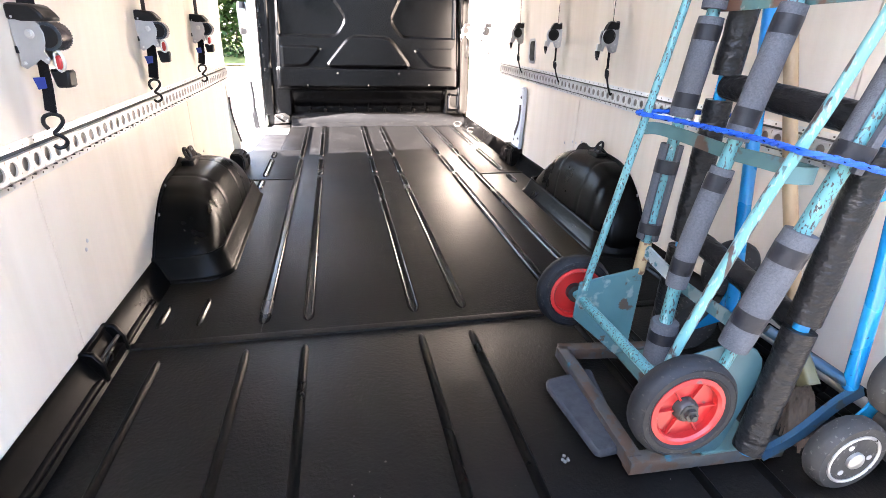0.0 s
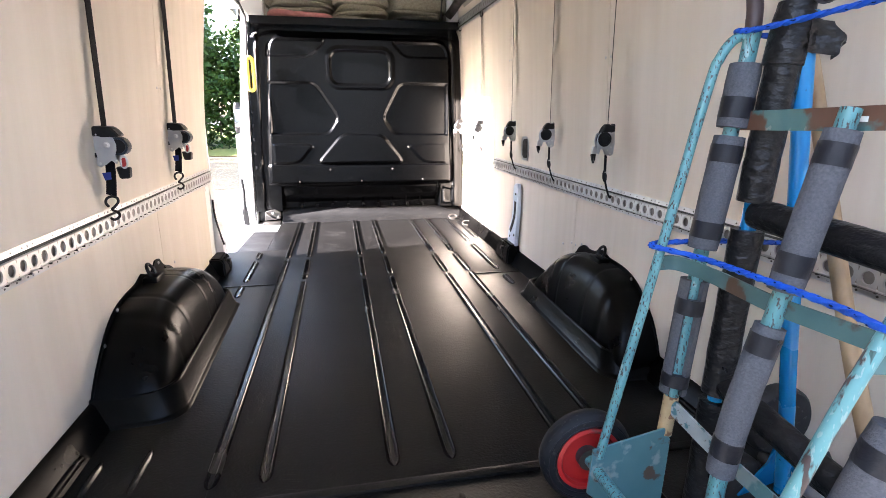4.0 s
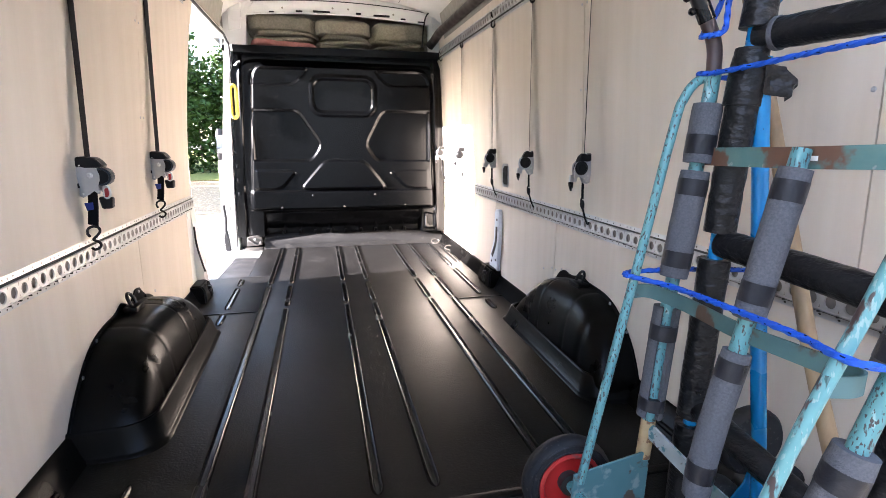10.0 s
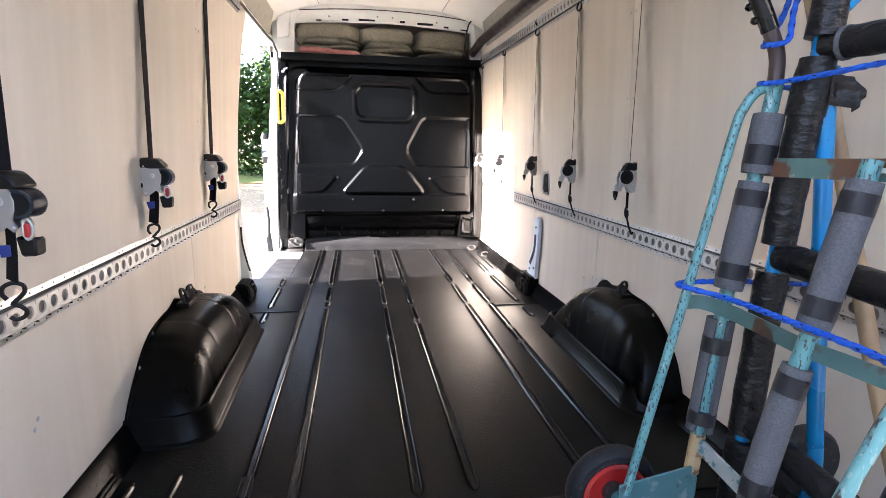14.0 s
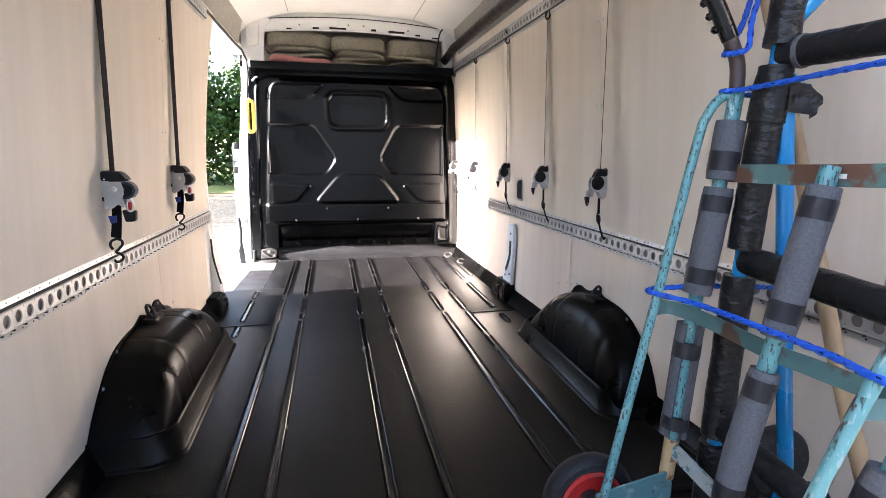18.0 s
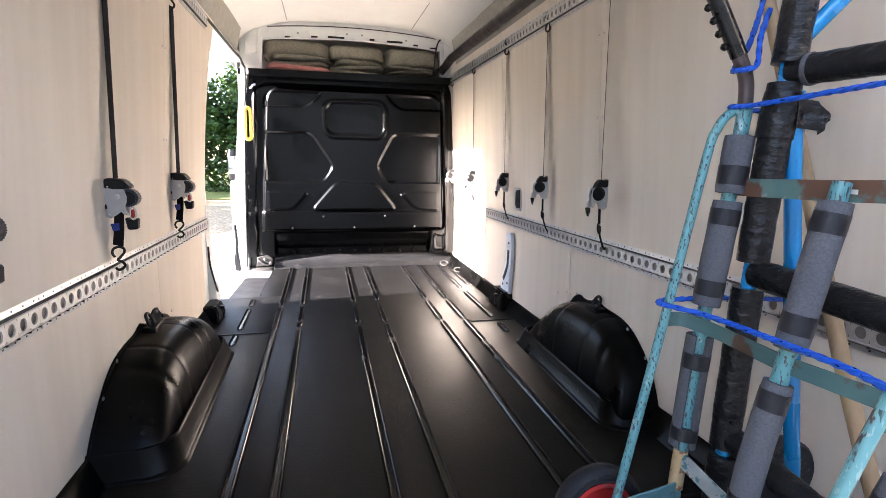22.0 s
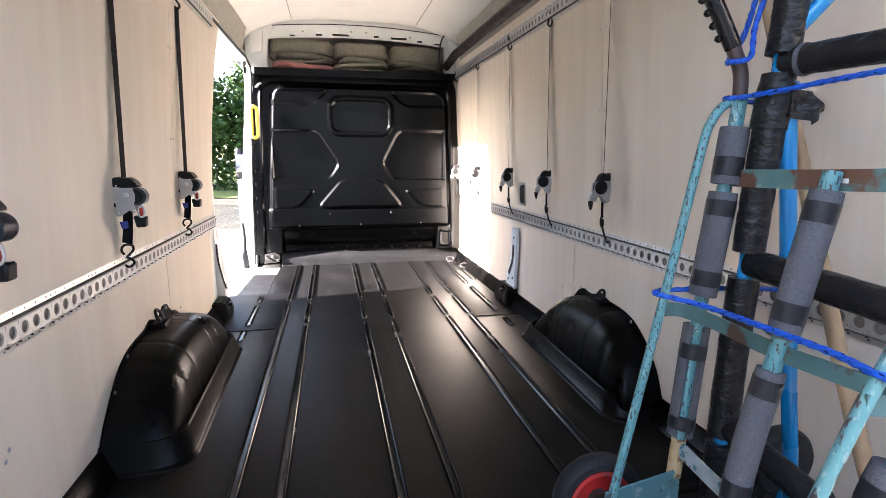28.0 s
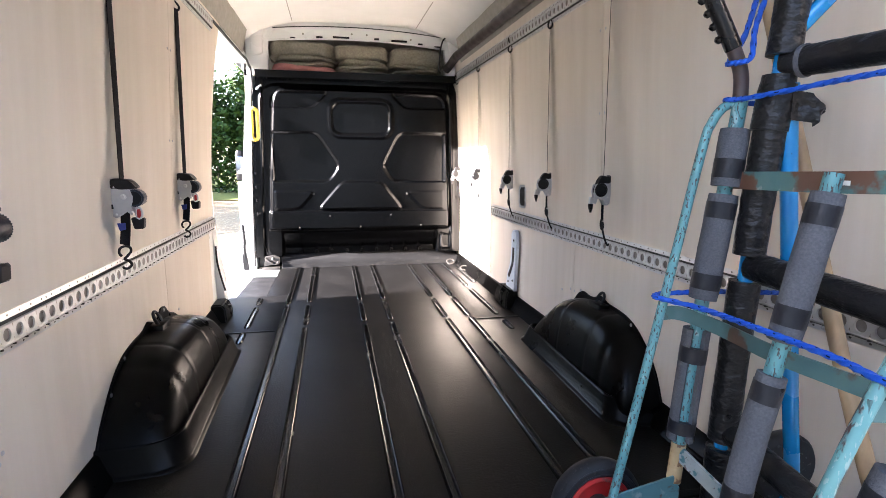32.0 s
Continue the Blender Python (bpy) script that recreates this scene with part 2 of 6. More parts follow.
M_WOOD = surface("worn_wood_stick", (0.36, 0.25, 0.14), 0.6, second=(0.24, 0.16, 0.09), grain=40, stretch=(1, 1, 0.15), bump=0.2)
M_BRISTLE = surface("brown_bristle", (0.06, 0.036, 0.02), 0.8, second=(0.03, 0.019, 0.011), grain=200, stretch=(1, 1, 0.1))
M_ROPE = surface("blue_rope", (0.002, 0.05, 0.36), 0.5, second=(0.004, 0.085, 0.46), grain=120, bump=0.8, bump_scale=500, spec=0.35)
M_ROPE_DARK = surface("black_rope_fleck", (0.004, 0.007, 0.035), 0.8, spec=0.1)
M_GRIP = surface("black_rubber_grip", (0.004, 0.004, 0.0045), 0.3, second=(0.008, 0.0075, 0.0075), grain=30, spec=0.3)
M_MAROON = surface("dark_brown_tube", (0.028, 0.016, 0.016), 0.5, second=(0.05, 0.03, 0.028), grain=30)
M_BLANKET = surface("olive_grey_blanket", (0.25, 0.23, 0.175), 0.95, second=(0.165, 0.152, 0.117), grain=70, bump=0.9, bump_scale=300, per_piece=0.2, wrinkle=0.8, wrinkle_scale=14)
M_PINK = surface("faded_pink_blanket", (0.5, 0.2, 0.18), 0.95, second=(0.38, 0.15, 0.14), grain=60, bump=0.9, bump_scale=300)
M_YELLOW = surface("yellow_plastic", (0.78, 0.56, 0.09), 0.4, second=(0.68, 0.47, 0.07), grain=10)
M_PALE_BLUE = surface("pale_painted_bracket", (0.62, 0.68, 0.74), 0.4, second=(0.52, 0.58, 0.65), grain=12)
M_ALU = surface("cast_aluminium", (0.4, 0.395, 0.38), 0.5, metal=0.12, second=(0.27, 0.265, 0.255), grain=30, bump=0.3)
M_CARPET = surface("grey_blue_foot_pad", (0.02, 0.022, 0.029), 0.9, second=(0.038, 0.04, 0.048), grain=60, bump=0.9, bump_scale=200)
M_CONCRETE = surface("pale_gravel", (0.15, 0.135, 0.11), 0.9, second=(0.1, 0.09, 0.07), grain=14, bump=0.6, bump_scale=60)
M_GRASS = surface("grass", (0.13, 0.16, 0.025), 0.85, second=(0.2, 0.19, 0.05), grain=9)
M_LEAF = surface("leaves", (0.009, 0.028, 0.004), 0.6, second=(0.03, 0.062, 0.008), grain=4, per_piece=0.1, spec=0.2)
M_BARK = surface("bark", (0.11, 0.085, 0.06), 0.9, second=(0.06, 0.045, 0.03), grain=14, stretch=(1, 1, 0.2), bump=0.8, bump_scale=30)
M_CABLE = surface("black_cable", (0.012, 0.012, 0.012), 0.5)
M_SEAL = surface("black_rubber_seal", (0.015, 0.015, 0.015), 0.6)
M_DIRT = surface("pale_grit", (0.16, 0.15, 0.135), 0.9)
M_GLASS_MIRROR = surface("mirror_glass", (0.8, 0.82, 0.84), 0.04, metal=1.0, bump=0.0, rough_var=0.01)
M_TREAD = surface("dark_door_tread", (0.008, 0.0075, 0.0075), 0.5, second=(0.011, 0.0105, 0.0105), grain=10, spots=(0.06, 0.057, 0.054), spot_scale=40, spot_at=0.73, spec=0.3)
M_HEAD = surface("greenish_broom_wood", (0.15, 0.14, 0.07), 0.6, second=(0.09, 0.083, 0.045), grain=30, stretch=(1, 1, 0.3), bump=0.2)
M_POLISHED = surface("polished_rim_ring", (0.5, 0.5, 0.49), 0.38, metal=0.7, second=(0.36, 0.36, 0.35), grain=40)
M_RAIL_BACK_SHADE = surface("shaded_rail_back", (0.26, 0.24, 0.22), 0.6, metal=0.1, second=(0.2, 0.185, 0.17), grain=50)
# dark tone painted for the shade in the rail's folds and punched holes
M_RAIL_SHADE = surface("rail_shade", (0.045, 0.042, 0.04), 0.6, second=(0.07, 0.066, 0.062), grain=40)
M_GEAR = surface("blued_gear_steel", (0.012, 0.02, 0.03), 0.35, metal=0.4, second=(0.03, 0.045, 0.06), grain=60)
M_GRAVEL = surface("damp_gravel", (0.27, 0.18, 0.085), 0.95, second=(0.15, 0.1, 0.05), grain=9, bump=0.7, bump_scale=40, spots=(0.36, 0.27, 0.16), spot_scale=14, spot_at=0.56)


# ---- mesh helpers ----
def mesh_object(name, bm, material, smooth=True):
    me = bpy.data.meshes.new(name)
    bmesh.ops.recalc_face_normals(bm, faces=bm.faces)
    bm.to_mesh(me)
    bm.free()
    me.materials.append(material)
    if smooth:
        for p in me.polygons:
            p.use_smooth = True
        me.set_sharp_from_angle(angle=radians(38))
    return new(name, me)


def part(name, bm, material, parent, label="", smooth=True):
    ob = mesh_object(name, bm, material, smooth)
    ob.parent = parent
    if parent in SHIFT:
        ob.matrix_parent_inverse = SHIFT[parent]
    if label:
        tagged(ob, label)
    return ob


SHIFT = {}


def thing(name, label, category, place=(0, 0, 0), group="", kind="", fixed=False):
    """An empty at the base of a thing; its parts are given in the thing's own coordinates, or in the world's if fixed."""
    ob = new(name)
    ob.location = place
    ob.empty_display_size = 0.05
    if fixed:
        SHIFT[ob] = Matrix.Translation(-Vector(place))
    return tagged(ob, label, category, group, kind)


def solid(name, bm, material, label, category, kind="", group="", smooth=True):
    return tagged(mesh_object(name, bm, material, smooth), label, category, group, kind)


def box(bm, x0, x1, y0, y1, z0, z1, bevel=0.0, seg=2):
    out = bmesh.ops.create_cube(bm, size=1.0, matrix=Matrix.LocRotScale(((x0 + x1) / 2, (y0 + y1) / 2, (z0 + z1) / 2), None, (abs(x1 - x0), abs(y1 - y0), abs(z1 - z0))))
    if bevel:
        edges = {e for v in out["verts"] for e in v.link_edges}
        bmesh.ops.bevel(bm, geom=list(edges), offset=bevel, segments=seg, profile=0.5, affect="EDGES")
    return bm


def new_box(*a, **k):
    return box(bmesh.new(), *a, **k)


def smooth_line(points, steps=6):
    """A Catmull-Rom line through the points."""
    p = [Vector(q) for q in points]
    if len(p) < 3:
        return p
    ext = [p[0] * 2 - p[1]] + p + [p[-1] * 2 - p[-2]]
    out = []
    for i in range(1, len(ext) - 2):
        a, b, c, d = ext[i - 1:i + 3]
        for s in range(steps):
            t = s / steps
            out.append(0.5 * (2 * b + (c - a) * t + (2 * a - 5 * b + 4 * c - d) * t * t + (3 * b - a - 3 * c + d) * t ** 3))
    return out + [p[-1]]


def sweep(bm, line, profile, up=(0, 0, 1), scales=None, cap=True, twist=None):
    """Sweeps a closed profile of (side, up) pairs along a line."""
    pts = [Vector(q) for q in line]
    rings, ref = [], Vector(up)
    for i, q in enumerate(pts):
        d = (pts[min(i + 1, len(pts) - 1)] - pts[max(i - 1, 0)]).normalized()
        if abs(d.dot(ref)) > 0.99:
            ref = Vector((1, 0, 0)) if abs(d.x) < 0.9 else Vector((0, 1, 0))
        side = d.cross(ref).normalized()
        top = side.cross(d).normalized()
        ref = top
        k = scales[i] if scales else 1.0
        a = twist[i] if twist else 0.0
        ca, sa = math.cos(a), math.sin(a)
        rings.append([bm.verts.new(q + side * ((s * ca - t * sa) * k) + top * ((s * sa + t * ca) * k)) for s, t in profile])
    n = len(profile)
    for r0, r1 in zip(rings, rings[1:]):
        for j in range(n):
            bm.faces.new((r0[j], r0[(j + 1) % n], r1[(j + 1) % n], r1[j]))
    if cap:
        bm.faces.new(rings[0][::-1])
        bm.faces.new(rings[-1])
    return bm


def circle(r, n=12):
    return [(r * math.cos(2 * math.pi * i / n), r * math.sin(2 * math.pi * i / n)) for i in range(n)]


def flat(w, t):
    return [(-w / 2, -t / 2), (w / 2, -t / 2), (w / 2, t / 2), (-w / 2, t / 2)]


def tube(points, r, n=12, curve=False, bm=None, steps=6, lumps=0.0, seed=1):
    line = smooth_line(points, steps) if curve else [Vector(p) for p in points]
    scales = None
    if lumps:
        rnd = random.Random(seed)
        fine = []
        for a, b in zip(line, line[1:]):
            k = max(1, int((b - a).length / 0.012))
            fine += [a.lerp(b, i / k) for i in range(k)]
        line = fine + [line[-1]]
        scales = [1 + rnd.uniform(-lumps, lumps) for _ in line]
    return sweep(bm or bmesh.new(), line, circle(r, n), scales=scales)


def lathe(profile, axis=(0, 0, 1), centre=(0, 0, 0), n=28, bm=None):
    """Turns a profile of (radius, height) round an axis."""
    bm = bm or bmesh.new()
    q = Vector((0, 0, 1)).rotation_difference(Vector(axis)).to_matrix()
    rings = []
    for r, h in profile:
        rings.append([bm.verts.new(Vector(centre) + q @ Vector((r * math.cos(2 * math.pi * i / n), r * math.sin(2 * math.pi * i / n), h))) for i in range(n)])
    for r0, r1 in zip(rings, rings[1:]):
        for j in range(n):
            bm.faces.new((r0[j], r0[(j + 1) % n], r1[(j + 1) % n], r1[j]))
    for ring, (r, h) in ((rings[0], profile[0]), (rings[-1], profile[-1])):
        if r > 1e-4:
            bm.faces.new(ring)
    bmesh.ops.remove_doubles(bm, verts=bm.verts, dist=1e-5)
    return bm


def plate(outline, thick, axis="y", at=0.0, bevel=0.0):
    """A flat plate from an outline in the other two axes."""
    bm = bmesh.new()
    def p(a, b, c):
        return {"x": (c, a, b), "y": (a, c, b), "z": (a, b, c)}[axis]
    lo = [bm.verts.new(p(a, b, at)) for a, b in outline]
    hi = [bm.verts.new(p(a, b, at + thick)) for a, b in outline]
    bm.faces.new(lo), bm.faces.new(hi[::-1])
    for i in range(len(lo)):
        j = (i + 1) % len(lo)
        bm.faces.new((lo[i], lo[j], hi[j], hi[i]))
    if bevel:
        bmesh.ops.bevel(bm, geom=bm.edges[:], offset=bevel, segments=1, affect="EDGES")
    return bm


def grid_mesh(nu, nv, f, bm=None):
    bm = bm or bmesh.new()
    vs = [[bm.verts.new(f(i / (nu - 1), j / (nv - 1))) for j in range(nv)] for i in range(nu)]
    for i in range(nu - 1):
        for j in range(nv - 1):
            bm.faces.new((vs[i][j], vs[i + 1][j], vs[i + 1][j + 1], vs[i][j + 1]))
    return bm

# ---- the van's body: floor, walls, ceiling ----
WL, WR = -0.892, 0.902           # plywood faces low down
BULK_Y = 3.5


def wall_x(side, z):
    """The plywood's face leans inwards above the lower rail."""
    base = WL if side < 0 else WR
    return base - side * max(0.0, z - 0.6) * 0.055


def wall_sheet(side, y0, y1, z0, z1, thick, steps=8, off=0.0):
    bm = bmesh.new()
    prev = None
    for i in range(steps + 1):
        z = z0 + (z1 - z0) * i / steps
        x = wall_x(side, z) + side * off
        row = [bm.verts.new((x, y0, z)), bm.verts.new((x, y1, z)), bm.verts.new((x + side * thick, y1, z)), bm.verts.new((x + side * thick, y0, z))]
        if prev:
            for j in range(4):
                bm.faces.new((prev[j], prev[(j + 1) % 4], row[(j + 1) % 4], row[j]))
        else:
            bm.faces.new(row)
        prev = row
    bm.faces.new(prev[::-1])
    return bm


# floor: steel deck with a black moulded liner on it
floor = thing("floor", "black moulded van floor liner with pressed ribs, scratched near the bulkhead", "floor", kind="structure")
part("deck", new_box(-0.98, 0.98, -0.62, 3.95, -0.09, -0.012), M_WHITE, floor)
part("rear_mat", new_box(-0.9, 0.905, -0.62, 0.2, -0.012, -0.003, bevel=0.002), M_FLOOR, floor)
part("main_mat", new_box(-0.507, 0.559, 0.206, 3.66, -0.012, 0.0, bevel=0.002), M_FLOOR, floor)
part("side_mat", new_box(-0.9, -0.508, 0.206, 1.83, -0.012, -0.001, bevel=0.002), M_FLOOR, floor)
part("side_mat", new_box(0.56, 0.905, 0.206, 1.83, -0.012, -0.001, bevel=0.002), M_FLOOR, floor)
part("side_mat", new_box(-0.93, -0.508, 1.838, 2.585, -0.012, -0.001, bevel=0.002), M_FLOOR, floor)
part("side_mat", new_box(-0.66, -0.508, 2.588, 3.66, -0.012, -0.001, bevel=0.002), M_FLOOR, floor)
part("door_tread", plate([(-0.862, 2.6), (-0.664, 2.6), (-0.664, 3.2), (-0.838, 3.225)], 0.004, "z", -0.012, 0.0012), M_TREAD, floor, "dark grey tread by the side door")
part("side_mat", new_box(0.56, 0.905, 1.838, 3.66, -0.012, -0.001, bevel=0.002), M_FLOOR, floor)


def rib(x, y0, y1, w=0.036, h=0.011, z=0.0):
    """A pressed rib with two rounded shoulders and rounded ends."""
    bm = bmesh.new()
    prof = [(-w / 2, -0.004), (-w / 2, 0.0), (-w * 0.4, h * 0.8), (-w * 0.33, h), (-w * 0.26, h * 0.9), (-w * 0.16, h * 0.25), (w * 0.16, h * 0.25), (w * 0.26, h * 0.9), (w * 0.33, h), (w * 0.4, h * 0.8), (w / 2, 0.0), (w / 2, -0.004)]
    ys = [y0, y0 + 0.004, y0 + 0.014, y0 + 0.03, y1 - 0.03, y1 - 0.014, y1 - 0.004, y1]
    ks = [0.12, 0.45, 0.8, 1, 1, 0.8, 0.45, 0.12]
    rings = [[bm.verts.new((x + s * k, y, z + t * min(1, k + 0.1))) for s, t in prof] for y, k in zip(ys, ks)]
    for r0, r1 in zip(rings, rings[1:]):
        for j in range(len(prof)):
            bm.faces.new((r0[j], r0[(j + 1) % len(prof)], r1[(j + 1) % len(prof)], r1[j]))
    bm.faces.new(rings[0]), bm.faces.new(rings[-1][::-1])
    return bm


def ridge(x, y0, y1, w=0.028, h=0.009, z=0.0):
    """A single soft ridge with tapered ends."""
    bm = bmesh.new()
    prof = [(-w / 2, -0.004), (-w * 0.42, 0.0), (-w * 0.25, h * 0.7), (-w * 0.08, h), (w * 0.08, h), (w * 0.25, h * 0.7), (w * 0.42, 0.0), (w / 2, -0.004)]
    ys = [y0, y0 + 0.006, y0 + 0.02, y0 + 0.04, y1 - 0.04, y1 - 0.02, y1 - 0.006, y1]
    ks = [0.1, 0.5, 0.85, 1, 1, 0.85, 0.5, 0.1]
    rings = [[bm.verts.new((x + s * k, y, z + t * k)) for s, t in prof] for y, k in zip(ys, ks)]
    for r0, r1 in zip(rings, rings[1:]):
        for j in range(len(prof) - 1):
            bm.faces.new((r0[j], r0[j + 1], r1[j + 1], r1[j]))
    return bm


for x in (-0.505, -0.377, -0.055, 0.098, 0.421, 0.558):
    for y0, y1 in ((0.27, 1.86), (1.9, 2.3) if x > -0.5 else (1.86, 2.32), (2.36, 3.55)):
        part("rib", rib(x, y0, y1), M_RIB, floor)
for x in (-0.535, -0.38, -0.055, 0.092, 0.42, 0.56):
    part("rib", ridge(x, -0.6, 0.15, z=-0.003), M_LINER, floor)
for x, y0, y1 in ((-0.75, -0.5, 0.13), (-0.8, 0.29, 0.43), (-0.69, 0.29, 0.46)):
    part("rib", ridge(x, y0, y1, 0.024), M_LINER if y1 < 0.2 else M_RIB, floor)
for x, y0, y1 in ((-0.688, 1.66, 1.82), (-0.686, 1.9, 2.3), (-0.688, 2.36, 2.51), (0.735, 1.62, 1.78), (0.735, 1.9, 2.5), (0.735, 2.6, 3.45), (0.82, 2.7, 3.3)):
    part("rib", rib(x, y0, y1), M_RIB, floor)
# the lip where the main liner overlaps the rear mat
part("mat_lip", sweep(bmesh.new(), [(-0.9, 0.206, 0.0), (0.905, 0.206, 0.0)], [(-0.012, -0.004), (-0.01, 0.004), (0.0, 0.006), (0.014, 0.003), (0.016, -0.004)]), M_FLOOR, floor)
for x, wide in ((-0.9, 0.37), (0.585, 0.32)):
    part("mat_lip", new_box(x, x + wide, 1.828, 1.842, -0.006, 0.004, bevel=0.002), M_FLOOR, floor)

# right wall
wall_right = thing("wall_right", "van side wall lined with pale birch plywood sheets", "wall", kind="structure")
part("outer_skin", new_box(0.99, 1.0, -0.75, 5.2, -0.35, 2.1), M_WHITE, wall_right)
for y0, y1 in ((-0.75, 1.276), (1.28, 2.14), (2.144, 3.62)):
    part("plywood_sheet", wall_sheet(1, y0, y1, 0.06, 0.53, 0.009, 2), M_PLY, wall_right)
for y0, y1 in ((-0.75, -0.1), (-0.096, 1.048), (1.052, 2.2), (2.204, 3.62)):
    part("plywood_sheet", wall_sheet(1, y0, y1, 0.533, 1.72, 0.009, 8), M_PLY, wall_right)

# left wall, ending at the side door
wall_left = thing("wall_left", "van side wall lined with pale birch plywood sheets", "wall", kind="structure")
part("outer_skin", new_box(-1.0, -0.99, -0.75, 2.36, -0.35, 2.1), M_WHITE, wall_left)
part("outer_skin", new_box(-1.0, -0.99, 2.36, 5.2, 1.72, 2.1), M_WHITE, wall_left)
for y0, y1 in ((-0.75, 0.1), (0.102, 1.35), (1.352, 2.12)):
    part("plywood_sheet", wall_sheet(-1, y0, y1, 0.06, 0.53, 0.009, 2), M_PLY, wall_left)
for y0, y1 in ((-0.75, 1.5),):
    part("plywood_sheet", wall_sheet(-1, y0, y1, 0.533, 1.72, 0.009, 8), M_PLY, wall_left)


def edge_y(z):
    """The last sheet's free edge follows the door pillar, bowed back at mid height."""
    return 2.24 + 0.22 * ((z - 0.85) / 0.8) ** 2 if z > 0.85 else 2.24


bm = bmesh.new()
prev = None
for i in range(17):
    z = 0.533 + (1.72 - 0.533) * i / 16
    x = wall_x(-1, z)
    row = [bm.verts.new(v) for v in ((x, 1.502, z), (x, edge_y(z), z), (x - 0.009, edge_y(z), z), (x - 0.009, 1.502, z))]
    if prev:
        for j in range(4):
            bm.faces.new((prev[j], prev[(j + 1) % 4], row[(j + 1) % 4], row[j]))
    else:
        bm.faces.new(row)
    prev = row
bm.faces.new(prev[::-1])
part("plywood_sheet", bm, M_PLY, wall_left)

# ceiling with pressed lines, and the upper boards
def roof_z(x):
    return 1.99 - 0.17 * abs((x - 0.02) / 0.86) ** 4


ceiling_bm = grid_mesh(25, 31, lambda u, v: (-0.86 + 1.72 * u, -0.75 + 4.27 * v, roof_z(-0.86 + 1.72 * u) - (0.004 if int(v * 30) % 6 == 0 else 0)))
solid("ceiling", ceiling_bm, M_ROOF, "white painted van roof with pressed seams", "ceiling", "structure")
solid("roof", new_box(-1.0, 1.0, -0.75, 5.2, 2.06, 2.1), M_WHITE, "white outer van roof", "roof", "structure")
for side, name in ((-1, "upper_board_left"), (1, "upper_board_right")):
    bm = bmesh.new()
    a, b = wall_x(side, 1.7), wall_x(side, 1.7) - side * 0.07
    sweep(bm, [(0, -0.75, 0), (0, 3.3, 0)], [(a, 1.69), (b, 2.0), (b + side * 0.012, 2.0), (a + side * 0.012, 1.69)], up=(0, 0, 1))
    solid(name, bm, M_GREY_BOARD, "grey-green painted board along the top of the van wall", "board", "structure", smooth=False)

# unseen plain wall added behind the camera to cut the sky light
solid("wall_behind", new_box(-9, 10, -4.6, -4.4, -0.66, 3.3), M_SKY_BLOCKER, "unseen plain wall added to cut the sky light from behind", "wall", "structure")
# seams pressed into the roof
for x in (-0.478, 0.5):
    solid("trim_roof_seam", sweep(bmesh.new(), [(x, -0.7, roof_z(x) - 0.001), (x, 3.48, roof_z(x) - 0.001)], flat(0.006, 0.003)), M_GREY_BOARD, "thin dark pressed seam in the roof", "seam", "structure")

# rear door swung open outside the view, added to block sun from the trucks
solid("rear_door", new_box(-1.03, -0.985, -1.05, -0.76, -0.3, 1.98, bevel=0.01), M_WHITE, "white rear van door standing open, unseen, added to keep sun off the trucks", "van door", "structure")

# ---- front end: bulkhead, shelf, header, pillars ----
def inside_distance(px, pz, poly):
    """Signed distance to a polygon, positive inside."""
    best = np.full(px.shape, 1e9)
    inside = np.zeros(px.shape, bool)
    for (x0, z0), (x1, z1) in zip(poly, poly[1:] + poly[:1]):
        dx, dz = x1 - x0, z1 - z0
        t = np.clip(((px - x0) * dx + (pz - z0) * dz) / (dx * dx + dz * dz), 0, 1)
        best = np.minimum(best, np.hypot(px - x0 - t * dx, pz - z0 - t * dz))
        if dz:
            inside ^= ((z0 > pz) != (z1 > pz)) & (px < dx * (pz - z0) / dz + x0)
    return np.where(inside, best, -best)


def rounded(x0, x1, z0, z1, r, n=6):
    out = []
    for cx, cz, a0 in ((x1 - r, z1 - r, 0), (x0 + r, z1 - r, 90), (x0 + r, z0 + r, 180), (x1 - r, z0 + r, 270)):
        out += [(cx + r * math.cos(radians(a0 + 90 * i / n)), cz + r * math.sin(radians(a0 + 90 * i / n))) for i in range(n + 1)]
    return out


def step(d, w):
    t = np.clip(d / w + 0.5, 0, 1)
    return t * t * (3 - 2 * t)


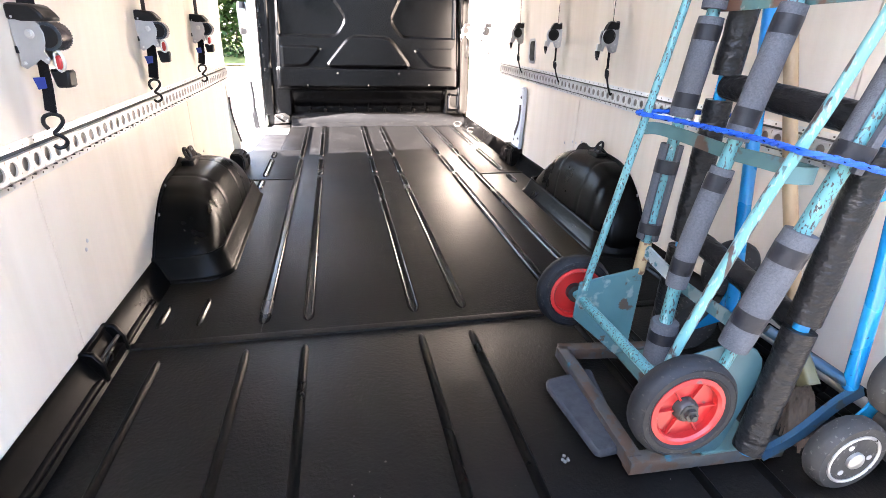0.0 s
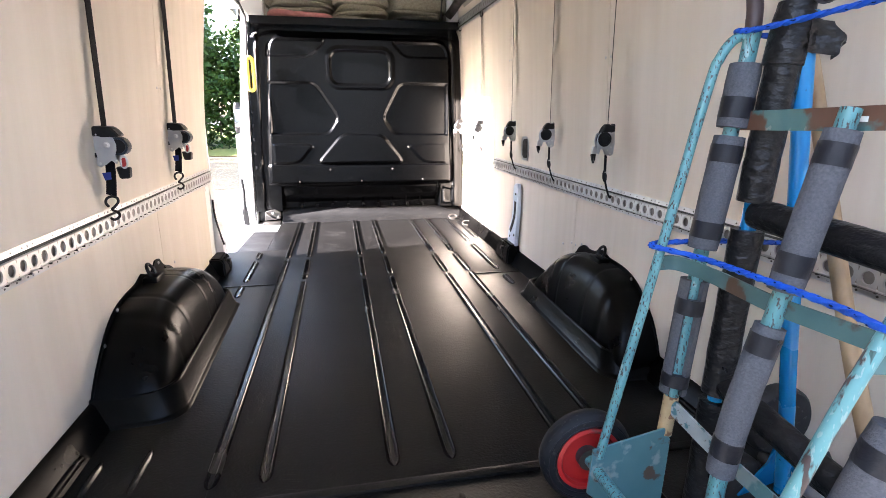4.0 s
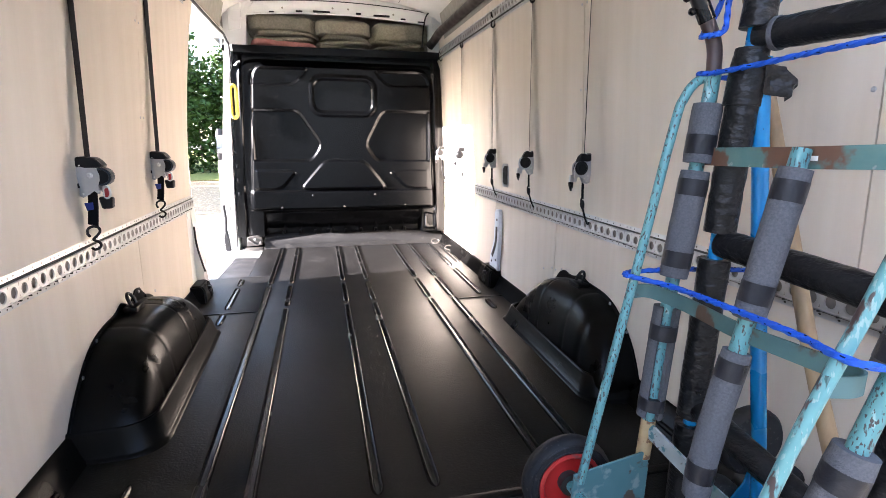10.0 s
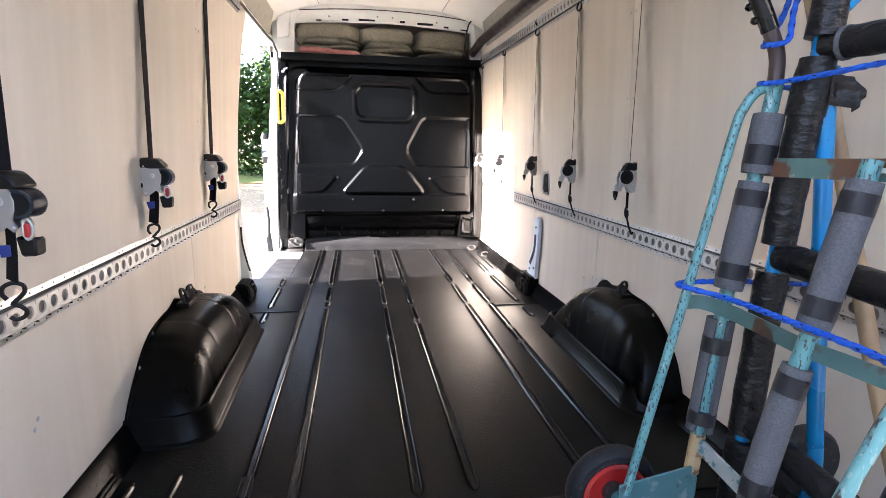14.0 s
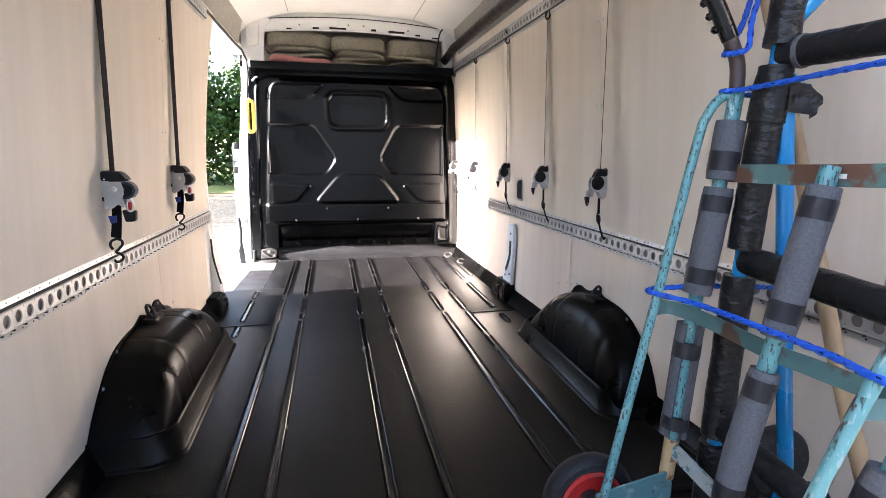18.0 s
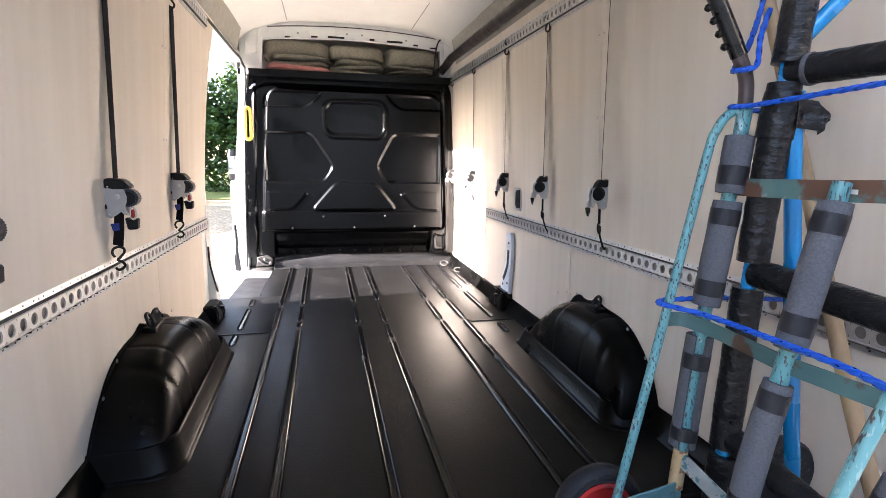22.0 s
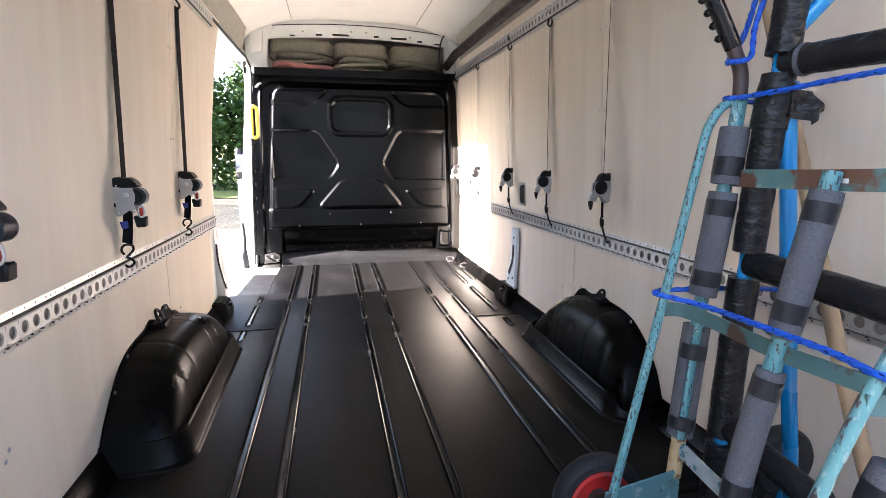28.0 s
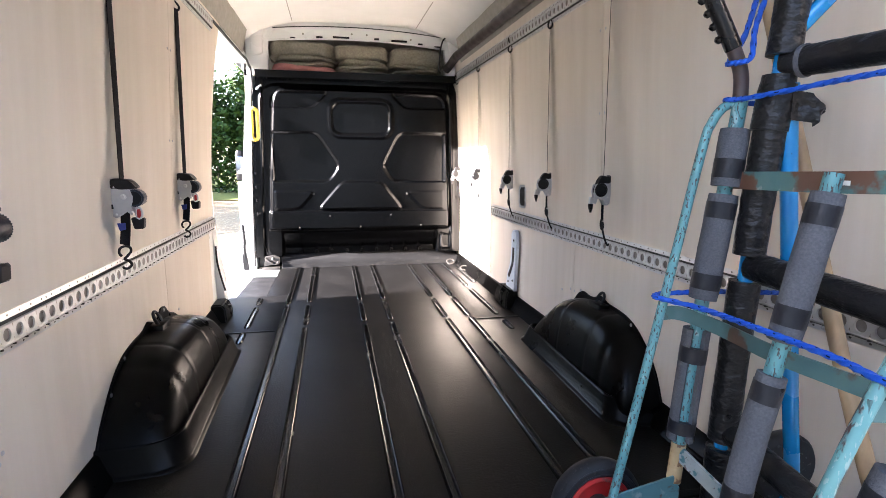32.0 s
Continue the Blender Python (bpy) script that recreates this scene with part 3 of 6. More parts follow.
def bulkhead_face():
    nu, nv = 230, 220
    u, v = np.meshgrid(np.linspace(0, 1, nu), np.linspace(0, 1, nv), indexing="ij")
    z = 0.1 + 1.5 * v
    pinch = np.where(z > 1.3, 0.1 * np.clip((z - 1.3) / 0.3, 0, 1) ** 3, 0)
    lean = 0.035 * (z - 0.1) / 1.5
    x0, x1 = -0.85 + pinch * 0.7 + lean * 1.3, 0.9 - pinch * 0.7 - lean
    x = x0 + (x1 - x0) * u
    border = [(-0.718, 0.33), (0.79, 0.318)] + [(0.655 + 0.105 * math.cos(t), 1.36 + 0.105 * math.sin(t)) for t in np.linspace(0, math.pi / 2, 8)] + [(-0.545 + 0.115 * math.cos(t), 1.355 + 0.115 * math.sin(t)) for t in np.linspace(math.pi / 2, math.pi, 8)]
    out = 0.026 * step(inside_distance(x, z, border), 0.026)
    out += 0.014 * step(inside_distance(x, z, rounded(-0.762, 0.84, 0.05, 1.495, 0.13)), 0.022)
    oval = inside_distance(x, z, rounded(-0.194, 0.272, 1.116, 1.366, 0.065))
    out += 0.006 * step(oval + 0.032, 0.024) - 0.013 * step(oval, 0.016)
    def curved(poly, r=0.055):
        """The polygon with its corners rounded off."""
        line = []
        n = len(poly)
        for i in range(n):
            a, b, c = (Vector(poly[(i + k) % n]) for k in (-1, 0, 1))
            p0 = b + (a - b).normalized() * min(r, (a - b).length * 0.45)
            p1 = b + (c - b).normalized() * min(r, (c - b).length * 0.45)
            line += [tuple((1 - t) ** 2 * p0 + 2 * t * (1 - t) * b + t * t * p1) for t in (0, 0.25, 0.5, 0.75, 1)]
        return line
    for poly, depth in (
        ([(-0.9, 1.12), (-0.323, 1.127), (-0.143, 0.858), (-0.231, 0.726), (-0.9, 0.726)], -0.018),
        ([(1.0, 1.13), (0.355, 1.132), (0.212, 0.86), (0.298, 0.726), (1.0, 0.72)], -0.018),
        ([(-0.9, 1.318), (-0.352, 1.322), (-0.232, 1.43), (-0.232, 1.6), (-0.9, 1.6)], -0.014),
        ([(1.0, 1.34), (0.405, 1.333), (0.295, 1.44), (0.295, 1.6), (1.0, 1.6)], -0.014),
        ([(-0.33, 0.495), (-0.128, 0.726), (0.202, 0.722), (0.382, 0.494)], 0.018),
        ([(-0.9, 0.65), (-0.354, 0.645), (-0.482, 0.497), (-0.9, 0.49)], 0.008),
        ([(1.0, 0.645), (0.416, 0.64), (0.551, 0.494), (1.0, 0.49)], 0.008),
    ):
        edge = inside_distance(x, z, curved(poly))
        out += depth * step(edge, 0.018) * step(inside_distance(x, z, rounded(-0.675, 0.752, 0.34, 1.445, 0.09)), 0.03)
    out += 0.014 * step(0.475 - z, 0.012) * step(z - 0.33, 0.02) * step(0.76 - np.abs(x - 0.04), 0.03)
    out += -0.1 * step(0.66 - np.abs(x - 0.03), 0.02) * (0.35 * np.clip((0.312 - z) / 0.02, 0, 1) + 0.65 * np.clip((0.285 - z) / 0.13, 0, 1) ** 1.5)
    out += 0.012 * step(inside_distance(x, z, rounded(0.725, 0.82, 0.135, 0.27, 0.015)), 0.012)
    out -= 0.008 * step(inside_distance(x, z, rounded(0.74, 0.805, 0.15, 0.255, 0.012)), 0.01)
    out += 0.02 * step(np.abs(x - 0.02) - 0.8 + 0.03 * (z - 0.1), 0.02)
    bm = bmesh.new()
    vs = [[bm.verts.new((x[i, j], BULK_Y + 0.02 - out[i, j], z[i, j])) for j in range(nv)] for i in range(nu)]
    for i in range(nu - 1):
        for j in range(nv - 1):
            bm.faces.new((vs[i][j], vs[i + 1][j], vs[i + 1][j + 1], vs[i][j + 1]))
    return bm


bulkhead = thing("bulkhead", "black pressed bulkhead panel with moulded ridges behind the cab", "bulkhead", kind="structure")
part("panel", bulkhead_face(), M_BULK, bulkhead)
part("backing", new_box(-0.86, 0.98, 3.62, 3.66, -0.09, 1.6), M_BULK, bulkhead)
part("top_rail", sweep(bmesh.new(), [(-0.77, 3.512, 1.565), (0.82, 3.512, 1.575)], [(-0.008, -0.03), (-0.01, 0.01), (-0.002, 0.02), (0.12, 0.024), (0.12, -0.03)]), M_BULK, bulkhead)
part("foot_flange", plate([(3.455, -0.002), (3.62, -0.002), (3.62, 0.105), (3.57, 0.1), (3.475, 0.03)], 1.53, "x", -0.645, 0.004), M_FLANGE, bulkhead, "grey metal foot flange")
for x, z in ((-0.235, 0.44), (0.281, 0.442), (-0.485, 0.345), (0.02, 0.345), (0.541, 0.348), (-0.363, 0.625), (0.421, 0.622)):
    part("bolt", lathe([(0.0, 0.005), (0.005, 0.0045), (0.008, 0.002), (0.0095, 0.0), (0.0095, -0.006)], (0, -1, 0), (x, BULK_Y - 0.026 - (0.006 if z < 0.5 else -0.006), z), 14), M_GRIME, bulkhead, "zinc bolt head")
for i in range(9):
    x = -0.5 + 0.13 * i
    part("clip", new_box(x, x + 0.022, 3.56, 3.6, 0.105, 0.135, bevel=0.004), M_LINER, bulkhead)
solid("overhead_shelf", new_box(-0.86, 0.9, 3.5, 4.3, 1.56, 1.6), M_BULK, "dark shelf over the cab", "shelf", "structure")
solid("wall_front", new_box(-0.98, 0.98, 4.28, 4.32, 1.4, 2.06), M_GREY_BOARD, "dim end wall over the cab", "wall", "structure")


def arch_strip(y0, y1, lower, upper, thick=0.03):
    """A beam across the roof whose edges bow upwards."""
    bm = bmesh.new()
    rows = []
    for i in range(33):
        u = i / 32 * 2 - 1
        x = 0.03 + 0.79 * u
        a, b = lower - 0.045 * u * u, roof_z(x) - 0.002
        rows.append([bm.verts.new(q) for q in ((x, y0, a), (x, y0 - 0.01, (a + b) / 2), (x, y0, b), (x, y1, b + 0.02), (x, y1, a + 0.01))])
    for r0, r1 in zip(rows, rows[1:]):
        for j in range(5):
            bm.faces.new((r0[j], r0[(j + 1) % 5], r1[(j + 1) % 5], r1[j]))
    bm.faces.new(rows[0]), bm.faces.new(rows[-1][::-1])
    return bm


header_beam = thing("header_beam", "white painted steel roof beam with dark slots over the shelf", "beam", kind="structure")
part("beam", arch_strip(3.5, 3.56, 1.858, 1.985), M_WHITE, header_beam)
part("joint", sweep(bmesh.new(), [(x, 3.4855, 1.955 - 0.05 * ((x - 0.03) / 0.79) ** 2) for x in np.linspace(-0.63, 0.73, 30)], flat(0.004, 0.007)), M_DARK_PIPE, header_beam, "dark joint against the roof sheet")
part("lower_fold", sweep(bmesh.new(), [(x, 3.488, 1.862 - 0.045 * ((x - 0.03) / 0.79) ** 2) for x in np.linspace(-0.66, 0.75, 30)], circle(0.007, 8)), M_WHITE, header_beam)
for x, w in ((-0.5, 0.04), (-0.3, 0.05), (-0.17, 0.13), (0.16, 0.04), (0.3, 0.13), (0.52, 0.04), (0.66, 0.05)):
    zz = 1.872 - 0.06 * ((x - 0.03) / 0.79) ** 2
    part("slot", new_box(x, x + w, 3.483, 3.5, zz, zz + 0.014, bevel=0.003), M_BLACK, header_beam, "dark slot")
for x in (-0.4, -0.02, 0.1, 0.46):
    part("bolt", lathe([(0.0, 0.004), (0.006, 0.003), (0.008, 0.0)], (0, -1, 0), (x, 3.488, 1.905 - 0.06 * ((x - 0.03) / 0.79) ** 2), 10), M_GREY_BOARD, header_beam)
# added bright piece in place of the highlight on the bulkhead's rounded corner
glint_piece = thing("corner_bracket", "small zinc piece standing in for the glint on the bulkhead's top corner", "bracket", (-0.78, 3.46, 1.45), fixed=True)
part("arm", sweep(bmesh.new(), smooth_line([(-0.765, 3.455, 1.445), (-0.752, 3.45, 1.468), (-0.73, 3.455, 1.478)], 5), flat(0.012, 0.01)), M_ZINC, glint_piece)
part("bolt", lathe([(0.0, 0.008), (0.007, 0.007), (0.009, 0.0)], (0, -1, 0), (-0.77, 3.452, 1.45), 10), M_ZINC, glint_piece)
for i in range(7):
    part("hole", new_box(-0.825, -0.812, 3.494, 3.5, 0.45 + 0.11 * i, 0.475 + 0.11 * i, bevel=0.002), M_BLACK, bulkhead, "dark oval hole")
front_pillar_left = thing("pillar_front_left", "white painted van body pillar", "pillar", kind="structure")
part("pillar", plate([(-0.84, 1.56), (-0.68, 1.56), (-0.67, 1.84), (-0.6, 1.93), (-0.62, 2.03), (-0.84, 2.03)], 0.06, "y", 3.49, 0.004), M_WHITE, front_pillar_left)
part("pillar_fold", plate([(-0.80, 1.7), (-0.71, 1.72), (-0.7, 1.9), (-0.76, 2.0), (-0.8, 2.0)], 0.02, "y", 3.468, 0.004), M_WHITE, front_pillar_left)
part("slot", new_box(-0.74, -0.69, 3.462, 3.468, 1.955, 1.975), M_BLACK, front_pillar_left, "dark slot")
front_pillar_right = thing("pillar_front_right", "white painted van body pillar with cables", "pillar", kind="structure")
part("pillar", plate([(0.88, 1.6), (0.755, 1.6), (0.75, 1.84), (0.68, 1.93), (0.7, 2.03), (0.88, 2.03)], 0.06, "y", 3.49, 0.004), M_WHITE, front_pillar_right)
part("pillar_fold", plate([(0.86, 1.72), (0.79, 1.74), (0.76, 1.96), (0.8, 2.02), (0.86, 2.02)], 0.02, "y", 3.466, 0.004), M_WHITE, front_pillar_right)

# side door opening
door_frame = thing("side_door_frame", "white painted side door opening with black rubber seal", "door frame", kind="structure")
part("front_post", plate([(-0.988, -0.1), (-0.966, 0.35), (-0.914, 0.85), (-0.88, 1.255), (-0.836, 1.69), (-0.79, 1.69), (-0.812, 1.3), (-0.835, 1.0), (-0.85, 0.4), (-0.85, -0.1)], 0.13, "y", 3.525, 0.006), M_WHITE, door_frame)
part("rear_post_foot", plate([(-0.985, -0.1), (-0.985, 0.52), (-0.903, 0.52), (-0.888, 0.334), (-0.861, 0.169), (-0.855, -0.01)], 0.1, "y", 2.262, 0.006), M_WHITE, door_frame)
part("rear_post", new_box(-0.985, -0.903, 2.1, 2.262, -0.1, 0.56, bevel=0.004), M_WHITE, door_frame)
part("rear_post", new_box(-0.985, -0.905, 2.27, 2.36, -0.1, 1.72, bevel=0.015), M_WHITE, door_frame)
part("top_sill", new_box(-1.0, -0.838, 2.2, 3.66, 1.67, 1.72, bevel=0.01), M_WHITE, door_frame)
part("door_sill", new_box(-1.02, -0.905, 2.3, 3.66, -0.16, -0.012, bevel=0.01), M_WHITE, door_frame)
part("seal", tube([(-0.862, 3.5, 0.02), (-0.852, 3.5, 0.5), (-0.836, 3.5, 1.0), (-0.826, 3.5, 1.3), (-0.808, 3.5, 1.5), (-0.806, 3.47, 1.6), (-0.82, 3.36, 1.655), (-0.832, 3.2, 1.662), (-0.832, 2.25, 1.662)], 0.009, 8), M_SEAL, door_frame, "black rubber seal")
part("latch_plate", plate(rounded(-0.906, -0.88, 0.315, 0.42, 0.012), 0.006, "y", 3.519, 0.001), M_ZINC, door_frame)
part("latch_slot", plate(rounded(-0.9, -0.887, 0.33, 0.405, 0.006), 0.003, "y", 3.516), M_GREY_BOARD, door_frame, "dim slot in the latch plate")
part("guide_foot", plate([(-0.945, 0.16), (-0.93, 0.165), (-0.918, 0.06), (-0.912, -0.05), (-0.93, -0.07), (-0.955, 0.0), (-0.962, 0.1)], 0.02, "y", 3.503, 0.004), M_BLACK, door_frame, "black moulded guide foot")
part("cable_guide", tube([(-0.944, 3.512, 0.37), (-0.942, 3.512, 0.34), (-0.936, 3.512, 0.25), (-0.94, 3.512, 0.17), (-0.938, 3.512, 0.1)], 0.011, 8, True), M_BLACK, door_frame, "black cable guide")
part("lower_guide", tube([(-0.89, 2.258, 0.4), (-0.886, 2.258, 0.3), (-0.868, 2.258, 0.2), (-0.852, 2.258, 0.13)], 0.0055, 8, True), M_BLACK, door_frame, "black plastic guide")
bm = sweep(bmesh.new(), [(-0.795 + 0.022 * math.cos(a), 3.44 + 0.004 * math.cos(a), 1.178 + 0.03 * math.sin(a) + 0.09 * (1 if math.sin(a) > 0 else -1)) for a in np.linspace(0.001, 2 * math.pi + 0.001, 29)], circle(0.0145, 10), cap=False)
solid("grab_handle", bm, M_YELLOW, "yellow plastic grab handle on the bulkhead edge", "handle")

# skirts of the liner along both walls
liner_skirt = thing("liner_skirt", "black plastic skirt along the foot of the plywood", "skirting", kind="structure")
for side, y0, y1 in ((-1, -0.7, 2.26), (1, -0.7, 3.5)):
    w = WL if side < 0 else WR
    bm = sweep(bmesh.new(), [(0, y0, 0), (0, y1, 0)], [(w - side * 0.0, 0.0), (w - side * 0.055, 0.0), (w - side * 0.04, 0.02), (w - side * 0.014, 0.07), (w - side * 0.002, 0.076)])
    part("skirt", bm, M_LINER, liner_skirt)
    for b0, b1 in ((-0.68, 0.045), (0.21, 0.44)):
        part("bead", tube([(w - side * 0.04, b0, 0.01), (w - side * 0.04, b0 + 0.03, 0.014), (w - side * 0.04, b1 - 0.03, 0.014), (w - side * 0.04, b1, 0.01)], 0.011, 12), M_LINER, liner_skirt, "rounded bead along the skirt")

# ---- outside ----
ground_bm = bmesh.new()
grid_mesh(2, 2, lambda u, v: (-900 + 1800 * u, -900 + 1800 * v, -0.66), ground_bm)
solid("ground", ground_bm, M_CONCRETE, "pale sunlit concrete and gravel yard", "ground", "structure")
track = grid_mesh(30, 10, lambda u, v: (-30 + 28.4 * u, 10.2 + 9.8 * v + 0.5 * noise.noise((u * 14, v * 3, 7)), -0.652 + 0.004 * noise.noise((u * 60, v * 20, 1))))
solid("gravel_track", track, M_GRAVEL, "damp grey-brown gravel track before the verge", "gravel", "structure")
verge = bmesh.new()
grid_mesh(40, 12, lambda u, v: (-40 + 60 * u, 19 + 12 * v + 2 * noise.noise((u * 9, v * 3, 0)), -0.645 + 0.9 * v + 0.15 * noise.noise((u * 40, v * 20, 3))), verge)
solid("grass_verge", verge, M_GRASS, "sunlit green grass verge before the trees", "grass", "stuff")

# ---- padded teal sack truck with red wheels ----
TEAL_TRUCK = thing("sack_truck", "chipped teal steel sack truck with red wheels and grey foam padding", "sack truck", (0.4, -0.27, 0.03), fixed=True)
REAR_BRACE = [(0.306, -0.088, 0.24), (0.398, -0.072, 0.649), (0.466, -0.052, 0.925), (0.483, -0.05, 0.975), (0.503, -0.051, 1.003), (0.528, -0.056, 1.015)]
NEAR_BRACE = [(0.288, -0.437, 0.25), (0.306, -0.44, 0.33), (0.372, -0.455, 0.57), (0.43, -0.463, 0.725), (0.498, -0.485, 0.965), (0.52, -0.486, 0.995), (0.545, -0.486, 1.01)]
REAR_RAIL = [(0.447, -0.082, 0.27), (0.461, -0.075, 0.40), (0.483, -0.068, 0.62), (0.512, -0.064, 0.84), (0.532, -0.06, 1.02)]
NEAR_RAIL = [(0.405, -0.432, 0.24), (0.462, -0.45, 0.5), (0.5, -0.462, 0.66), (0.565, -0.486, 0.96), (0.575, -0.49, 1.01)]
MID_RAIL = [(0.392, -0.281, 0.16), (0.402, -0.283, 0.40), (0.45, -0.286, 0.65), (0.497, -0.289, 0.89)]
for name, line, r in (("brace", REAR_BRACE, 0.0086), ("worn_brace", NEAR_BRACE, 0.0089), ("rail", REAR_RAIL, 0.013), ("rail", NEAR_RAIL, 0.013), ("rail", MID_RAIL, 0.013)):
    part(name.removeprefix("worn_"), tube(line, r, 14, True), M_TEAL_WORN if name.startswith("worn") else M_TEAL, TEAL_TRUCK)


def along(line, z):
    """The point of a rising line at height z."""
    pts = smooth_line(line, 8)
    for a, b in zip(pts, pts[1:]):
        if a.z <= z <= b.z:
            return a.lerp(b, (z - a.z) / max(1e-6, b.z - a.z))
    return pts[0] if z < pts[0].z else pts[-1]


def foam_sleeve(line, z0, z1, r=0.027, bands=(), parent=None, slit=None):
    """A grey pipe-foam sleeve with tape bands; slit is the way in which it gapes."""
    pts = [along(line, z0 + (z1 - z0) * i / 10) for i in range(11)]
    bm = bmesh.new()
    if slit is None:
        ks = [0.96] + [1 + 0.01 * math.sin(i * 1.9 + z0 * 40) for i in range(9)] + [0.96]
        sweep(bm, pts, circle(r, 20), scales=ks)
    else:
        prof = [(r * math.cos(a), r * math.sin(a)) for a in np.linspace(slit + 0.5, slit + 2 * math.pi - 0.5, 18)] + [(r * 0.55 * math.cos(a), r * 0.55 * math.sin(a)) for a in np.linspace(slit + 2 * math.pi - 0.6, slit + 0.6, 14)]
        sweep(bm, pts, prof)
    sleeve = part("foam_sleeve", bm, M_FOAM, parent, "grey pipe foam sleeve")
    for b0, b1 in bands:
        q = [along(line, b0 + (b1 - b0) * i / 4) for i in range(5)]
        part("tape_band", sweep(bmesh.new(), q, circle(r * 1.025, 20)), M_TAPE_BAND, sleeve, "black tape band")
    return sleeve


foam_sleeve(REAR_RAIL, 0.86, 0.965, 0.026, ((0.875, 0.91),), TEAL_TRUCK)
foam_sleeve(REAR_RAIL, 0.645, 0.845, 0.026, ((0.8, 0.83), (0.665, 0.695)), TEAL_TRUCK)
foam_sleeve(REAR_RAIL, 0.36, 0.585, 0.025, ((0.52, 0.55), (0.375, 0.4)), TEAL_TRUCK, slit=3.6)
foam_sleeve(MID_RAIL, 0.64, 0.862, 0.0228, ((0.815, 0.845), (0.665, 0.695)), TEAL_TRUCK)
foam_sleeve(MID_RAIL, 0.345, 0.588, 0.0215, ((0.545, 0.575), (0.375, 0.405)), TEAL_TRUCK)
foam_sleeve(MID_RAIL, 0.165, 0.26, 0.028, ((0.215, 0.24),), TEAL_TRUCK)
foam_sleeve(NEAR_RAIL, 0.84, 0.945, 0.027, ((0.85, 0.885),), TEAL_TRUCK)
foam_sleeve(NEAR_RAIL, 0.63, 0.83, 0.027, ((0.775, 0.81), (0.64, 0.67)), TEAL_TRUCK, slit=0.4)
foam_sleeve(NEAR_RAIL, 0.3, 0.525, 0.027, ((0.47, 0.5), (0.345, 0.375)), TEAL_TRUCK)


def strap(points, w, t, mat, parent, name="cross_strap", up=(0, 0, 1), label=""):
    return part(name, sweep(bmesh.new(), smooth_line(points, 6), flat(t, w), up=up), mat, parent, label)


strap([(0.53, -0.066, 0.872), (0.522, -0.16, 0.874), (0.516, -0.284, 0.877), (0.53, -0.4, 0.882), (0.553, -0.485, 0.885)], 0.032, 0.005, M_TEAL_RUSTED, TEAL_TRUCK)
strap([(0.387, -0.073, 0.622), (0.43, -0.078, 0.622), (0.452, -0.15, 0.617), (0.446, -0.27, 0.616), (0.452, -0.36, 0.618), (0.462, -0.44, 0.618), (0.43, -0.465, 0.622), (0.385, -0.462, 0.625)], 0.026, 0.004, M_TEAL_DULL, TEAL_TRUCK)
strap([(0.45, -0.088, 0.335), (0.474, -0.14, 0.308), (0.482, -0.2, 0.295), (0.475, -0.29, 0.3), (0.452, -0.37, 0.318), (0.42, -0.43, 0.335)], 0.028, 0.004, M_TEAL_PLATE, TEAL_TRUCK)
strap([(0.4505, -0.0895, 0.336), (0.4735, -0.141, 0.3075), (0.481, -0.19, 0.2965)], 0.0295, 0.0062, M_WORN_WHITE, TEAL_TRUCK, "worn_end", label="strap end worn to pale primer")
part("axle", tube([(0.306, -0.04, 0.21), (0.296, -0.5, 0.228)], 0.0115, 14), M_TEAL, TEAL_TRUCK)
part("side_bracket", plate([(0.29, 0.262), (0.44, 0.29), (0.455, 0.262), (0.45, 0.05), (0.42, 0.04), (0.285, 0.165)], 0.005, "y", -0.093, 0.0012), M_TEAL_PLATE, TEAL_TRUCK)
part("side_bracket", plate([(0.3, 0.28), (0.43, 0.31), (0.475, 0.285), (0.494, 0.262), (0.5, 0.235), (0.498, 0.2), (0.462, 0.06), (0.452, 0.047), (0.4, 0.045), (0.29, 0.18)], 0.005, "y", -0.436, 0.0012), M_TEAL_DARK, TEAL_TRUCK)
part("bare_patch", tube([along(REAR_RAIL, 0.272), along(REAR_RAIL, 0.3), along(REAR_RAIL, 0.352)], 0.0142, 12), M_TAN, TEAL_TRUCK, "bare rusty tan patch")
part("paint_chip", new_box(0.5135, 0.5142, -0.3, -0.289, 0.873, 0.88, bevel=0.0002), M_WHITE, TEAL_TRUCK, "white paint splash")
part("toe_plate", new_box(0.42, 0.56, -0.44, -0.09, 0.04, 0.046, bevel=0.002), M_TEAL_DULL, TEAL_TRUCK)


